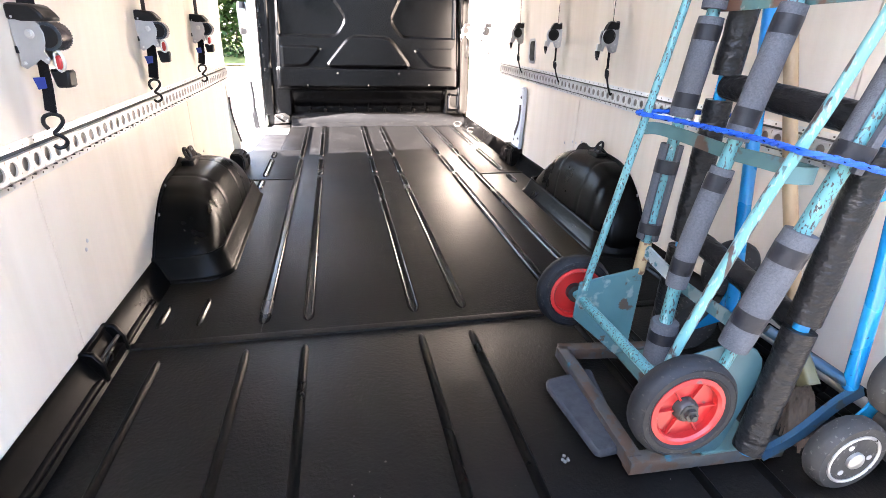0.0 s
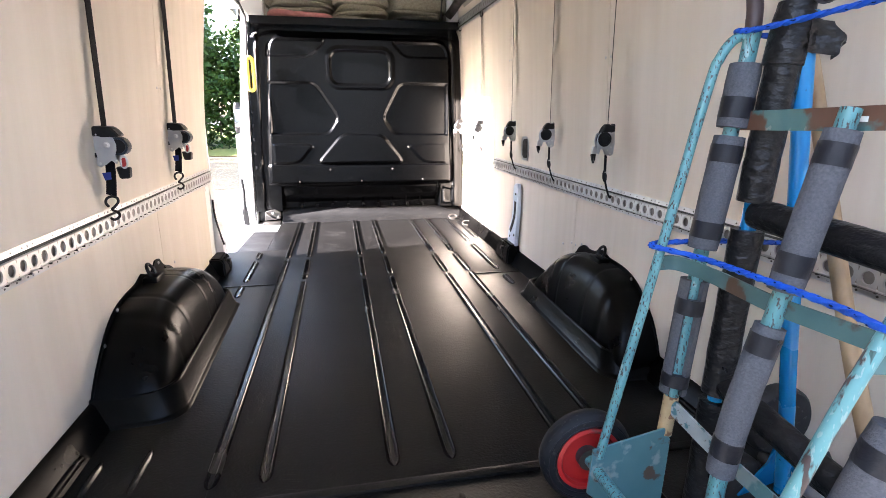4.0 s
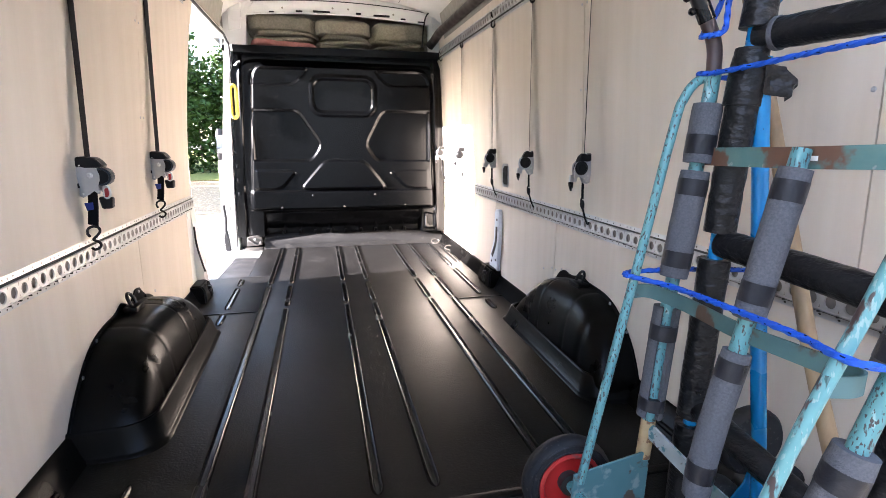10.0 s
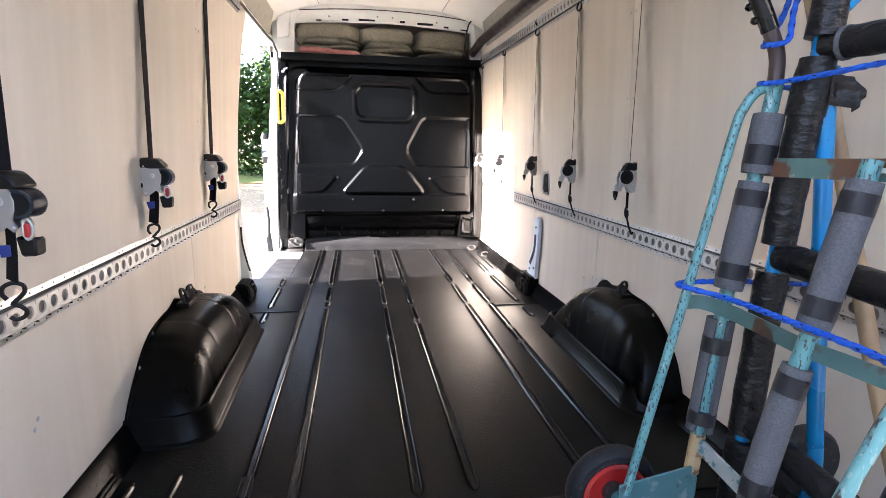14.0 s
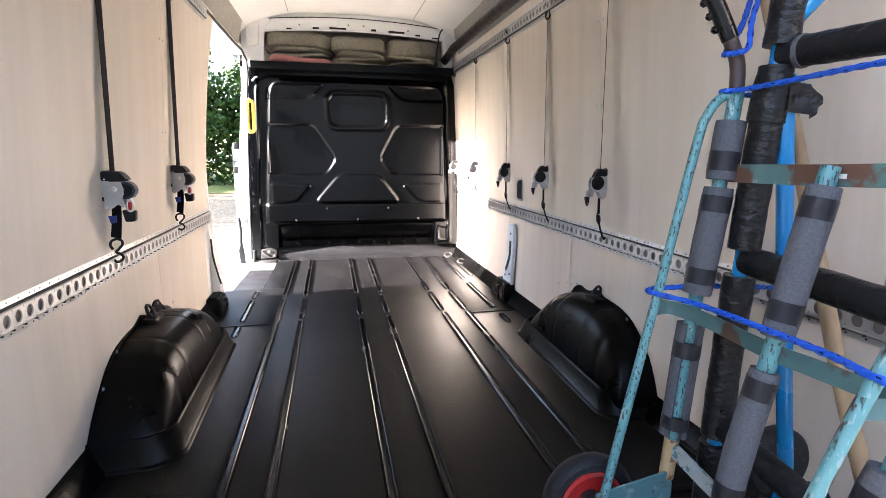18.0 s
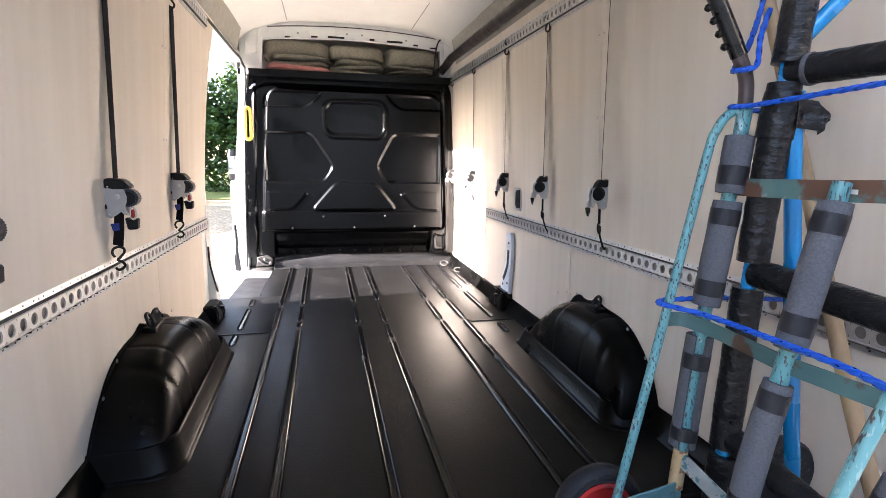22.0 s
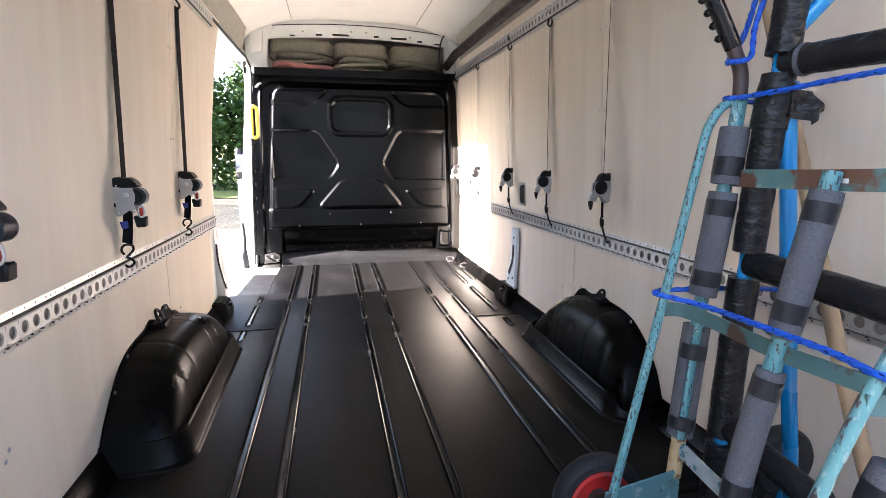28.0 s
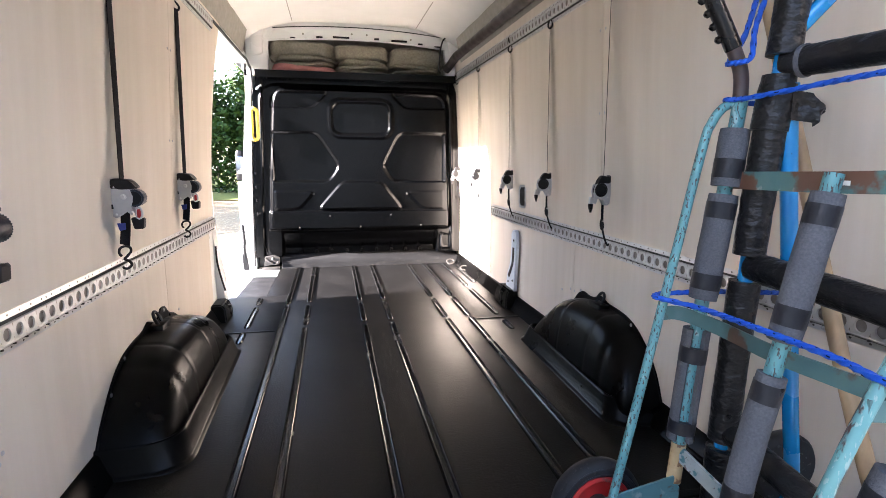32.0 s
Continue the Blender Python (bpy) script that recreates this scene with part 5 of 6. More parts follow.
# ---- perforated load rails ----
def load_rail(side, y0, y1, zc, label):
    base = thing("load_rail", label, "load rail", (wall_x(side, zc), (y0 + y1) / 2, zc), group="load rails", fixed=True)
    pitch = 0.044
    count = int((y1 - y0) / pitch)
    lean = 0.055 if zc > 1 else 0.0
    wx = wall_x(side, zc)

    def at(s, h, d):
        return (wx - side * (d + h * lean), y0 + s, zc + h)
    verts, faces = [], []

    def add(v):
        verts.append(v)
        return len(verts) - 1
    hole, N = 0.0138, 16
    for k in range(count):
        s0 = k * pitch
        c = s0 + pitch / 2
        inner, outer, back = [], [], []
        for i in range(N):
            a = 2 * math.pi * i / N
            ca, sa = math.cos(a), math.sin(a)
            q = min((pitch / 2) / max(abs(ca), 1e-6), 0.02 / max(abs(sa), 1e-6))
            outer.append(add(at(c + ca * q, sa * q, 0.014)))
            inner.append(add(at(c + ca * hole * 0.98, sa * hole * 1.06, 0.014)))
            back.append(add(at(c + ca * hole * 0.93, sa * hole * 1.0, 0.0105)))
        for i in range(N):
            j = (i + 1) % N
            faces.append((outer[i], outer[j], inner[j], inner[i]))
            faces.append((inner[i], inner[j], back[j], back[i]))
    bm = bmesh.new()
    vs = [bm.verts.new(v) for v in verts]
    for f in faces:
        bm.faces.new([vs[i] for i in f])
    bmesh.ops.remove_doubles(bm, verts=bm.verts, dist=1e-5)
    part("perforated_web", bm, M_STEEL, base)
    length = count * pitch
    for sign in (1, -1):
        prof = [(0.02, 0.014), (0.0215, 0.0155), (0.0235, 0.0135), (0.0285, 0.004), (0.0425, 0.003), (0.0425, 0.0), (0.0245, 0.0), (0.02, 0.009)]
        bm = bmesh.new()
        r0 = [bm.verts.new(at(0, sign * h, d)) for h, d in prof]
        r1 = [bm.verts.new(at(length, sign * h, d)) for h, d in prof]
        bm.faces.new(r0), bm.faces.new(r1)
        for i in range(len(prof)):
            j = (i + 1) % len(prof)
            bm.faces.new((r0[i], r0[j], r1[j], r1[i]))
        fl = part("flange", bm, M_STEEL, base)
        # dark strip laid on the fold: the lip's shadow put in as colour
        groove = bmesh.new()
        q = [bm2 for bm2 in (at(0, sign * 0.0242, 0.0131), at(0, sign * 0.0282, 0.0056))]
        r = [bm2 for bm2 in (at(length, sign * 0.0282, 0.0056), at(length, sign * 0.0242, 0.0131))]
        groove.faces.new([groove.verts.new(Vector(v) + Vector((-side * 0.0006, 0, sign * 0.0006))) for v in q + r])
        part("grime_line", groove, M_RAIL_SHADE, fl, "dark strip painted as shade along the rail's fold")
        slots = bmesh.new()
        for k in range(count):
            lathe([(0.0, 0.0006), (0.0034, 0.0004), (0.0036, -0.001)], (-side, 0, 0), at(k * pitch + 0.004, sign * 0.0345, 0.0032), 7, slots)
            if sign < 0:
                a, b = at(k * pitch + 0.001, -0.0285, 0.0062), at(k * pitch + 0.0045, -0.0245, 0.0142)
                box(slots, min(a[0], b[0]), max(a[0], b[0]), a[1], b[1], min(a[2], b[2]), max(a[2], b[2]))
        tagged(part("punching", slots, M_RAIL_SHADE, fl, "small dark punched holes"), kind="stuff")
        if sign > 0:
            # flat sheet behind the holes, its colour painted as plywood in shade
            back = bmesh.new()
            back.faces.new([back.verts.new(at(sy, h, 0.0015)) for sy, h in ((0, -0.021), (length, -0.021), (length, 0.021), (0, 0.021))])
            part("back_face", back, M_RAIL_BACK_SHADE, base, "sheet behind the holes, coloured as shaded plywood")
        for k in range(1, count, 5):
            part("screw", lathe([(0.0, 0.003), (0.0025, 0.0028), (0.0045, 0.0)], (-side, 0, 0), at(k * pitch + 0.025, sign * 0.035, 0.003), 8), M_ZINC, fl)
    return base


load_rail(-1, -0.7, 2.27, 0.54, "galvanised steel load rail with round holes on the plywood")
load_rail(1, -0.7, 2.58, 0.562, "galvanised steel load rail with round holes on the plywood")
load_rail(1, -0.7, 3.6, 1.6, "galvanised steel load rail with round holes high on the plywood")
load_rail(-1, -0.7, 2.25, 1.635, "galvanised steel load rail with round holes high on the plywood")


# ---- ratchet straps hung between the rails ----
def ratchet(name, side, label):
    """Built about its own middle; u points into the van, the reel's axis runs along y."""
    t = thing(name, label, "ratchet strap", group="ratchet straps")
    k = -side

    def P(u, y, z):
        return (k * u, y, z)
    def face(outline, thick, y, bevel=0.0006):
        return plate([(k * a, b) for a, b in outline], thick, "y", y, bevel)

    def band(points, w, spin0, spin1, name="webbing", label=""):
        line = smooth_line(points, 8)
        tw = [spin0 + (spin1 - spin0) * i / (len(line) - 1) for i in range(len(line))]
        return part(name, sweep(bmesh.new(), line, flat(w, 0.002), up=(0, 1, 0), twist=tw), M_WEB, t, label)

    def bolt(u, z, r):
        part("bolt", lathe([(0.0, 0.006), (r * 0.6, 0.006), (r * 0.65, 0.003), (r, 0.002), (r, 0)], (0, -1, 0), P(u, -0.025, z), 12), M_STEEL, t)
    if side < 0:
        plate_line = ((-0.026, 0.034), (0.014, 0.036), (0.027, 0.026), (0.034, 0.008), (0.033, -0.01), (0.026, -0.026), (0.034, -0.04), (0.031, -0.05), (0.026, -0.05), (0.016, -0.04), (0.002, -0.052), (-0.014, -0.062), (-0.024, -0.056), (-0.021, -0.03), (-0.026, 0.0))
        cover_line = ((-0.027, 0.03), (-0.028, 0.056), (-0.021, 0.062), (0.022, 0.06), (0.036, 0.048), (0.046, 0.034), (0.04, 0.03), (0.03, 0.03), (0.0, 0.033))
        reel, radius = (0.037, 0.002), 0.027
    else:
        plate_line = ((-0.016, 0.03), (0.03, 0.034), (0.052, 0.018), (0.057, -0.006), (0.052, -0.026), (0.056, -0.05), (0.046, -0.056), (0.04, -0.034), (0.022, -0.034), (0.012, -0.056), (0.0, -0.063), (-0.014, -0.056), (-0.018, -0.02))
        cover_line = ((0.044, 0.02), (0.036, 0.04), (0.022, 0.056), (0.008, 0.055), (-0.004, 0.04), (-0.006, 0.056), (-0.013, 0.056), (-0.014, 0.026), (0.004, 0.024), (0.02, 0.03))
        reel, radius = (0.026, 0.0), 0.027
    for y in (-0.024, 0.02) if side < 0 else (-0.026, -0.008):
        part("side_plate", face(plate_line, 0.003, y), M_ZINC, t, "zinc side plate")
    part("cover", face(cover_line, 0.058 if side < 0 else 0.03, -0.03 if side < 0 else -0.034, 0.004), M_BLACK, t, "black plastic cover")
    part("spool", lathe([(radius - 0.002, -0.02), (radius, -0.018), (radius, 0.016 if side < 0 else -0.012), (radius - 0.002, 0.019 if side < 0 else -0.01)], (0, 1, 0), P(reel[0], 0.0, reel[1]), 28), M_SPOOL, t, "dark blue webbing on the reel")
    if side < 0:
        for y in (-0.0212, 0.0165):
            teeth = [((radius + (0.001 if i % 2 else -0.0012)) * math.cos(math.pi * i / 32) + reel[0], (radius + (0.001 if i % 2 else -0.0012)) * math.sin(math.pi * i / 32) + reel[1]) for i in range(64)]
            part("ratchet_gear", face(teeth, 0.002, y, 0.0), M_GEAR, t, "blued steel ratchet gear")
        for y in (-0.0225, 0.0175):
            part("reel_flange", lathe([(radius - 0.012, -0.001), (radius - 0.006, -0.001), (radius - 0.006, 0.0015), (radius - 0.012, 0.0015)], (0, 1, 0), P(reel[0], y, reel[1]), 28), M_BLACK, t)
        bolt(0.008, 0.006, 0.009), bolt(-0.015, 0.036, 0.004), bolt(-0.014, -0.05, 0.004), bolt(0.03, -0.042, 0.0035)
        part("pawl", face(((-0.022, -0.018), (-0.026, -0.018), (-0.026, -0.032), (-0.02, -0.032)), 0.05, -0.026), M_BLACK, t)
        lever = part("lever", tube([P(0.04, -0.016, -0.03), P(0.039, -0.016, -0.052), P(0.047, -0.016, -0.064), P(0.056, -0.016, -0.052), P(0.055, -0.016, -0.036), P(0.048, -0.016, -0.026), P(0.04, -0.016, -0.03)], 0.0032, 8, True), M_STEEL, t, "zinc release loop")
        part("warning_tab", face(((0.04, -0.034), (0.051, -0.032), (0.052, -0.06), (0.04, -0.062)), 0.012, -0.02, 0.003), M_RED, lever, "orange-red tab")
        part("lever_grip", face(((0.022, -0.06), (0.037, -0.061), (0.041, -0.068), (0.049, -0.068), (0.051, -0.061), (0.06, -0.062), (0.058, -0.096), (0.03, -0.098)), 0.03, -0.018, 0.004), M_BLACK, lever, "black rubber lever grip")
        part("size_label", face(((-0.02, -0.08), (0.004, -0.078), (0.004, -0.1), (-0.014, -0.104)), 0.0015, -0.006), M_LABEL, t, "blue fabric label")
    else:
        part("reel_cap", lathe([(0.0, 0.008), (0.018, 0.008), (0.02, 0.006), (0.024, 0.006), (0.027, 0.003), (0.0275, 0.0)], (0, -1, 0), P(reel[0], -0.027, reel[1]), 28), M_BLACK, t, "black round reel cap")
        bolt(-0.004, -0.03, 0.004), bolt(0.012, -0.04, 0.0035), bolt(0.0, -0.054, 0.005), bolt(0.018, 0.042, 0.003)
        lever = part("lever", face(((0.044, -0.03), (0.06, -0.026), (0.064, -0.054), (0.048, -0.056)), 0.012, -0.008, 0.002), M_STEEL, t, "zinc release lever")
        part("lever_grip", face(((0.046, -0.055), (0.065, -0.053), (0.062, -0.074), (0.056, -0.09), (0.053, -0.09), (0.05, -0.074)), 0.016, -0.01, 0.003), M_BLACK, lever, "black rubber lever grip")
    # webbing above, tail and hooks
    spin = 2.55 if side < 0 else 2.106
    band([(0, 0, 0.055), (0, 0.0, 0.4), (0, 0, 0.755)], 0.034 if side < 0 else 0.026, spin, spin + (0.06 if side < 0 else 0.0))
    s = [(-0.014, -0.016), (-0.022, -0.002), (-0.018, 0.014), (0.0, 0.021), (0.018, 0.014), (0.02, -0.002), (0.006, -0.018), (-0.004, -0.028), (0.01, -0.036), (0.02, -0.048), (0.016, -0.06), (0.0, -0.066), (-0.012, -0.058)]
    if side < 0:
        band([(k * 0.004, 0, -0.03), (k * 0.002, 0, -0.09), (k * -0.004, 0, -0.15)], 0.038, spin, spin + 0.1, "tail")
        for z0, flip in ((-0.172, 1), (0.765, -1)):
            part("hook", tube([(k * (-0.004 + a * 0.66), a * 0.46, z0 + flip * b * 0.85) for a, b in s], 0.0042, 8, True, steps=4), M_BLACK, t, "black coated S-hook")
    else:
        band([(0, 0, -0.05), (-k * 0.0, 0, -0.09), (k * -0.001, 0, -0.125)], 0.01, spin, spin + 0.3, "tail")
        part("hook", tube([(k * a, b, c) for a, b, c in ((0.001, 0, -0.118), (0.005, 0, -0.13), (0.004, 0, -0.15), (-0.003, 0, -0.162), (-0.007, 0, -0.15), (-0.004, 0, -0.132), (0.0, 0, -0.14), (-0.008, 0, -0.175), (-0.018, 0.0, -0.205), (-0.03, 0, -0.228), (-0.036, 0, -0.22))], 0.004, 8, True, steps=4), M_BLACK, t, "black coated S-hook")
        part("hook", tube([(k * a * 0.3, a * 0.55, 0.765 - b) for a, b in s], 0.0042, 8, True, steps=4), M_BLACK, t, "black coated S-hook")
    return t


left_label = "black ratchet strap with zinc reel, hooked to the rails"
right_label = "black ratchet strap with zinc reel, hanging slack between the rails"
first_left = ratchet("ratchet_strap", -1, left_label)
LEFT_STRAPS = [(-0.852, 0.178, 0.776), (-0.858, 0.9, 0.78), (-0.856, 1.6, 0.78)]
RIGHT_STRAPS = [(0.845, 0.955, 0.796), (0.857, 1.53, 0.793), (0.856, 2.1, 0.795), (0.857, 2.78, 0.795), (0.857, 3.42, 0.795)]
for i, (x, y, z) in enumerate(LEFT_STRAPS):
    m = pose(x, y, z, 0, 1.5, (-6, 4, -3)[i])
    if i == 0:
        first_left.matrix_basis = m
        for o in first_left.children:
            if o.name.startswith("webbing"):
                o.rotation_euler = (0, 0, radians(30))
    else:
        made = copy_thing(first_left, m)
        for o in made.children:
            if o.name.startswith("webbing"):
                o.rotation_euler = (0, 0, radians(52))
first_right = ratchet("ratchet_strap", 1, right_label)
for i, (x, y, z) in enumerate(RIGHT_STRAPS):
    m = pose(x, y, z, 0, -1.2, (3, -6, 8, -4, 5)[i])
    if i == 0:
        first_right.matrix_basis = m
        for o in first_right.children:
            if o.name.startswith("webbing"):
                o.rotation_euler = (0, 0, radians(-3))
    else:
        made = copy_thing(first_right, m)
        for o in made.children:
            if o.name.startswith("webbing"):
                o.rotation_euler = (0, 0, radians((0, 14, 3, 20, 10)[i]))

# recessed slot plate and screws on the plywood
slot_plate = thing("recessed_handle", "black recessed slot with a zinc surround in the plywood", "handle", (0.897, 1.98, 0.69), fixed=True)
part("surround", plate([(1.91, 0.632), (1.99, 0.63), (2.012, 0.655), (2.018, 0.74), (2.0, 0.765), (1.93, 0.768), (1.905, 0.745), (1.898, 0.66)], 0.004, "x", 0.8905, 0.001), M_ZINC, slot_plate)
part("slot", plate([(1.912, 0.648), (1.965, 0.644), (1.985, 0.66), (1.988, 0.735), (1.97, 0.752), (1.92, 0.755)], 0.003, "x", 0.888, 0.0008), M_BLACK, slot_plate)
screw_mesh = None
for side, y, z in [(-1, 0.23, 0.282), (-1, 0.245, 0.3), (-1, 1.48, 0.98), (-1, 1.52, 0.98), (-1, 1.48, 1.35), (-1, 1.52, 1.35), (1, 1.03, 0.78), (1, 1.07, 0.78), (1, 1.03, 1.1), (1, 1.07, 1.1), (1, 1.03, 1.42), (1, 1.07, 1.42), (1, 2.18, 1.2), (1, 2.22, 1.2), (1, 1.26, 0.3), (1, 1.3, 0.3), (1, -0.08, 1.0), (1, -0.115, 1.0)]:
    w = wall_x(side, z)
    if screw_mesh is None:
        s = part("screw", lathe([(0.0, 0.0025), (0.004, 0.002), (0.006, 0.0)], (1, 0, 0), (0, 0, 0), 10), M_ZINC, wall_left)
        screw_mesh = s.data
    else:
        s = new("screw", screw_mesh)
        s.parent = wall_left if side < 0 else wall_right
    s.location, s.rotation_euler = (w, y, z), (0, 0, 0 if side < 0 else math.pi)

# dark pipe along the top of the right wall, and cables
solid("pipe", tube([(0.8, -0.75, 1.735), (0.8, 3.3, 1.735), (0.79, 3.46, 1.7), (0.76, 3.5, 1.66)], 0.034, 18, False), M_DARK_PIPE, "dark brown round pipe along the top of the wall", "pipe")
solid("cable", tube([(0.73, 3.46, 2.0), (0.77, 3.44, 1.94), (0.72, 3.44, 1.88), (0.7, 3.45, 1.78), (0.69, 3.46, 1.64)], 0.006, 8, True), M_CABLE, "thin black cable on the white pillar", "cable")
solid("cable", tube([(0.6, 3.4, 2.02), (0.62, 3.38, 1.975), (0.7, 3.4, 1.96), (0.76, 3.42, 1.96)], 0.005, 8, True), M_CABLE, "thin black cable hanging from the roof", "cable")


# ---- folded blankets on the shelf ----
def blanket_fold(parent, x0, x1, y0, y1, z0, z1, mat, seed, label=""):
    """One folded layer with a rounded fold to the front, soft sagging ends and a wavy run."""
    thick = z1 - z0

    def f(u, v):
        a = v * 2 * math.pi
        ca, sa = math.cos(a), math.sin(a)
        sq = lambda c, n: math.copysign(abs(c) ** n, c)
        x = x0 + (x1 - x0) * u
        end = 1 - 0.5 * abs(2 * u - 1) ** 10
        n1 = noise.noise((x * 6, seed * 3.1, ca * 1.2 + sa)) * 0.02
        n2 = noise.noise((x * 22, seed * 1.7, ca * 3 + sa * 2)) * 0.006
        wave = 0.012 * math.sin(x * 7 + seed * 2.3) * (1 if thick < 0.07 else 0.4)
        sag = -0.3 * thick * abs(2 * u - 1) ** 5
        y = (y0 + y1) / 2 + (y1 - y0) / 2 * sq(ca, 0.36) * end + n1 + n2
        z = (z0 + z1) / 2 + thick / 2 * sq(sa, 0.5) * end + (n1 * 0.7 + n2) * (0.35 + 0.65 * max(0, sa)) + (wave + sag if sa > -0.4 else wave * 0.5)
        return (x + n1 * 1.8 * (1 if u > 0.5 else -1), y, max(z, 1.6005))
    return part("fold", grid_mesh(44, 33, f), mat, parent, label)


STACKS = (
    ("folded olive-grey blankets with a faded pink one at the bottom", ((-0.655, -0.135, 1.6, 1.658, M_PINK), (-0.64, -0.17, 1.648, 1.69, M_BLANKET), (-0.63, -0.15, 1.68, 1.725, M_BLANKET), (-0.69, -0.14, 1.71, 1.855, M_BLANKET))),
    ("folded olive-grey blankets stacked in four uneven layers", ((-0.165, 0.28, 1.6, 1.64, M_BLANKET), (-0.17, 0.275, 1.632, 1.67, M_BLANKET), (-0.12, 0.27, 1.66, 1.72, M_BLANKET), (-0.18, 0.285, 1.705, 1.84, M_BLANKET))),
    ("folded olive-grey blankets under one thick one", ((0.31, 0.71, 1.6, 1.632, M_BLANKET), (0.3, 0.71, 1.626, 1.655, M_BLANKET), (0.29, 0.72, 1.65, 1.682, M_BLANKET), (0.275, 0.765, 1.672, 1.845, M_BLANKET))),
)
for i, (text, layers) in enumerate(STACKS):
    stack = thing("blanket_stack", text, "blanket", ((layers[0][0] + layers[0][1]) / 2, 3.7, 1.6), group="blanket stacks", fixed=True)
    for j, (x0, x1, z0, z1, mat) in enumerate(layers):
        blanket_fold(stack, x0, x1, 3.475 + 0.012 * ((i + 2 * j) % 3), 3.95, z0, z1, mat, i * 7 + j, "faded pink blanket" if mat is M_PINK else "")

# ---- broom leaning behind the trucks ----
broom = thing("broom", "wooden-handled broom with brown bristles leaning on the plywood", "broom", (0.66, -0.4, 0.05), fixed=True)
STICK = [(0.645, -0.385, 0.2), (0.667, -0.25, 0.45), (0.692, -0.155, 0.63), (0.719, -0.02, 0.93), (0.742, 0.13, 1.26), (0.754, 0.2, 1.42)]
part("stick", tube(STICK, 0.0145, 14, True), M_WOOD, broom, "pale worn wooden stick")
part("head", sweep(bmesh.new(), [(0.652, -0.345, 0.245), (0.652, -0.375, 0.205), (0.65, -0.415, 0.165)], rounded(-0.024, 0.024, -0.014, 0.014, 0.008, 3), up=(1, 0, 0.3)), M_HEAD, broom, "worn wooden broom head")
bristles = bmesh.new()
rb = random.Random(4)
for i in range(420):
    a = Vector((0.652 + rb.uniform(-0.022, 0.022), 0, 0))
    s = rb.random()
    p = Vector((a.x, -0.34 - 0.08 * s, 0.225 - 0.08 * s - 0.01))
    q = p + Vector((rb.uniform(-0.02, 0.015), -0.03 + rb.uniform(-0.02, 0.02), -0.1 + rb.uniform(-0.012, 0.012)))
    q.z = max(q.z, 0.02)
    sweep(bristles, [p, q], circle(0.003, 3), cap=False)
part("bristles", bristles, M_BRISTLE, broom, "brown worn bristles")


# ---- blue rope lashing ----
def rope(points, r, parent, seed):
    line = smooth_line(points, 10)
    fine = []
    for a, b in zip(line, line[1:]):
        n = max(1, int((b - a).length / 0.004))
        fine += [a.lerp(b, i / n) for i in range(n)]
    fine.append(line[-1])
    rp = part("strand", sweep(bmesh.new(), fine, [(r * (1 + 0.17 * math.cos(4 * a)) * math.cos(a), r * (1 + 0.17 * math.cos(4 * a)) * math.sin(a)) for a in np.linspace(0, 2 * math.pi, 16, endpoint=False)], twist=[i * 0.35 for i in range(len(fine))]), M_ROPE, parent)
    flecks = bmesh.new()
    rnd = random.Random(seed)
    for i in range(3, len(fine) - 8, 4):
        seg = fine[i:i + 2]
        d = (seg[-1] - seg[0]).normalized()
        side = d.orthogonal().normalized()
        for k in range(2):
            off = Quaternion(d, i * 0.35 + k * math.pi) @ side * r * 0.86
            sweep(flecks, [q + (Quaternion(d, 0.2 * j) @ off) for j, q in enumerate(seg)], circle(r * 0.25, 5))
    tagged(part("tracer", flecks, M_ROPE_DARK, rp, "black tracer flecks"), kind="stuff")


lashing = thing("rope_lashing", "bright blue rope with black flecks lashing the two sack trucks together", "rope", (0.45, -0.27, 0.65), fixed=True)
rope([(0.72, -0.03, 0.635), (0.56, -0.045, 0.65), (0.44, -0.052, 0.655), (0.395, -0.058, 0.656), (0.379, -0.07, 0.655), (0.392, -0.088, 0.653), (0.425, -0.15, 0.65), (0.424, -0.27, 0.654), (0.415, -0.39, 0.659), (0.396, -0.472, 0.662), (0.45, -0.492, 0.652), (0.56, -0.5, 0.627), (0.7, -0.5, 0.598)], 0.0046, lashing, 1)
rope([(0.6, -0.06, 1.012), (0.55, -0.035, 1.016), (0.52, -0.038, 1.018), (0.508, -0.056, 1.018), (0.522, -0.078, 1.018), (0.535, -0.15, 1.022), (0.54, -0.22, 1.026), (0.548, -0.32, 1.03), (0.58, -0.46, 1.035), (0.64, -0.53, 1.02), (0.7, -0.55, 0.9), (0.73, -0.55, 0.74)], 0.0042, lashing, 2)
rope([(0.56, -0.06, 1.19), (0.542, -0.065, 1.14), (0.53, -0.077, 1.092), (0.512, -0.076, 1.081), (0.505, -0.057, 1.081), (0.518, -0.037, 1.088), (0.55, -0.03, 1.13), (0.58, -0.02, 1.21), (0.6, -0.01, 1.3)], 0.0046, lashing, 3)
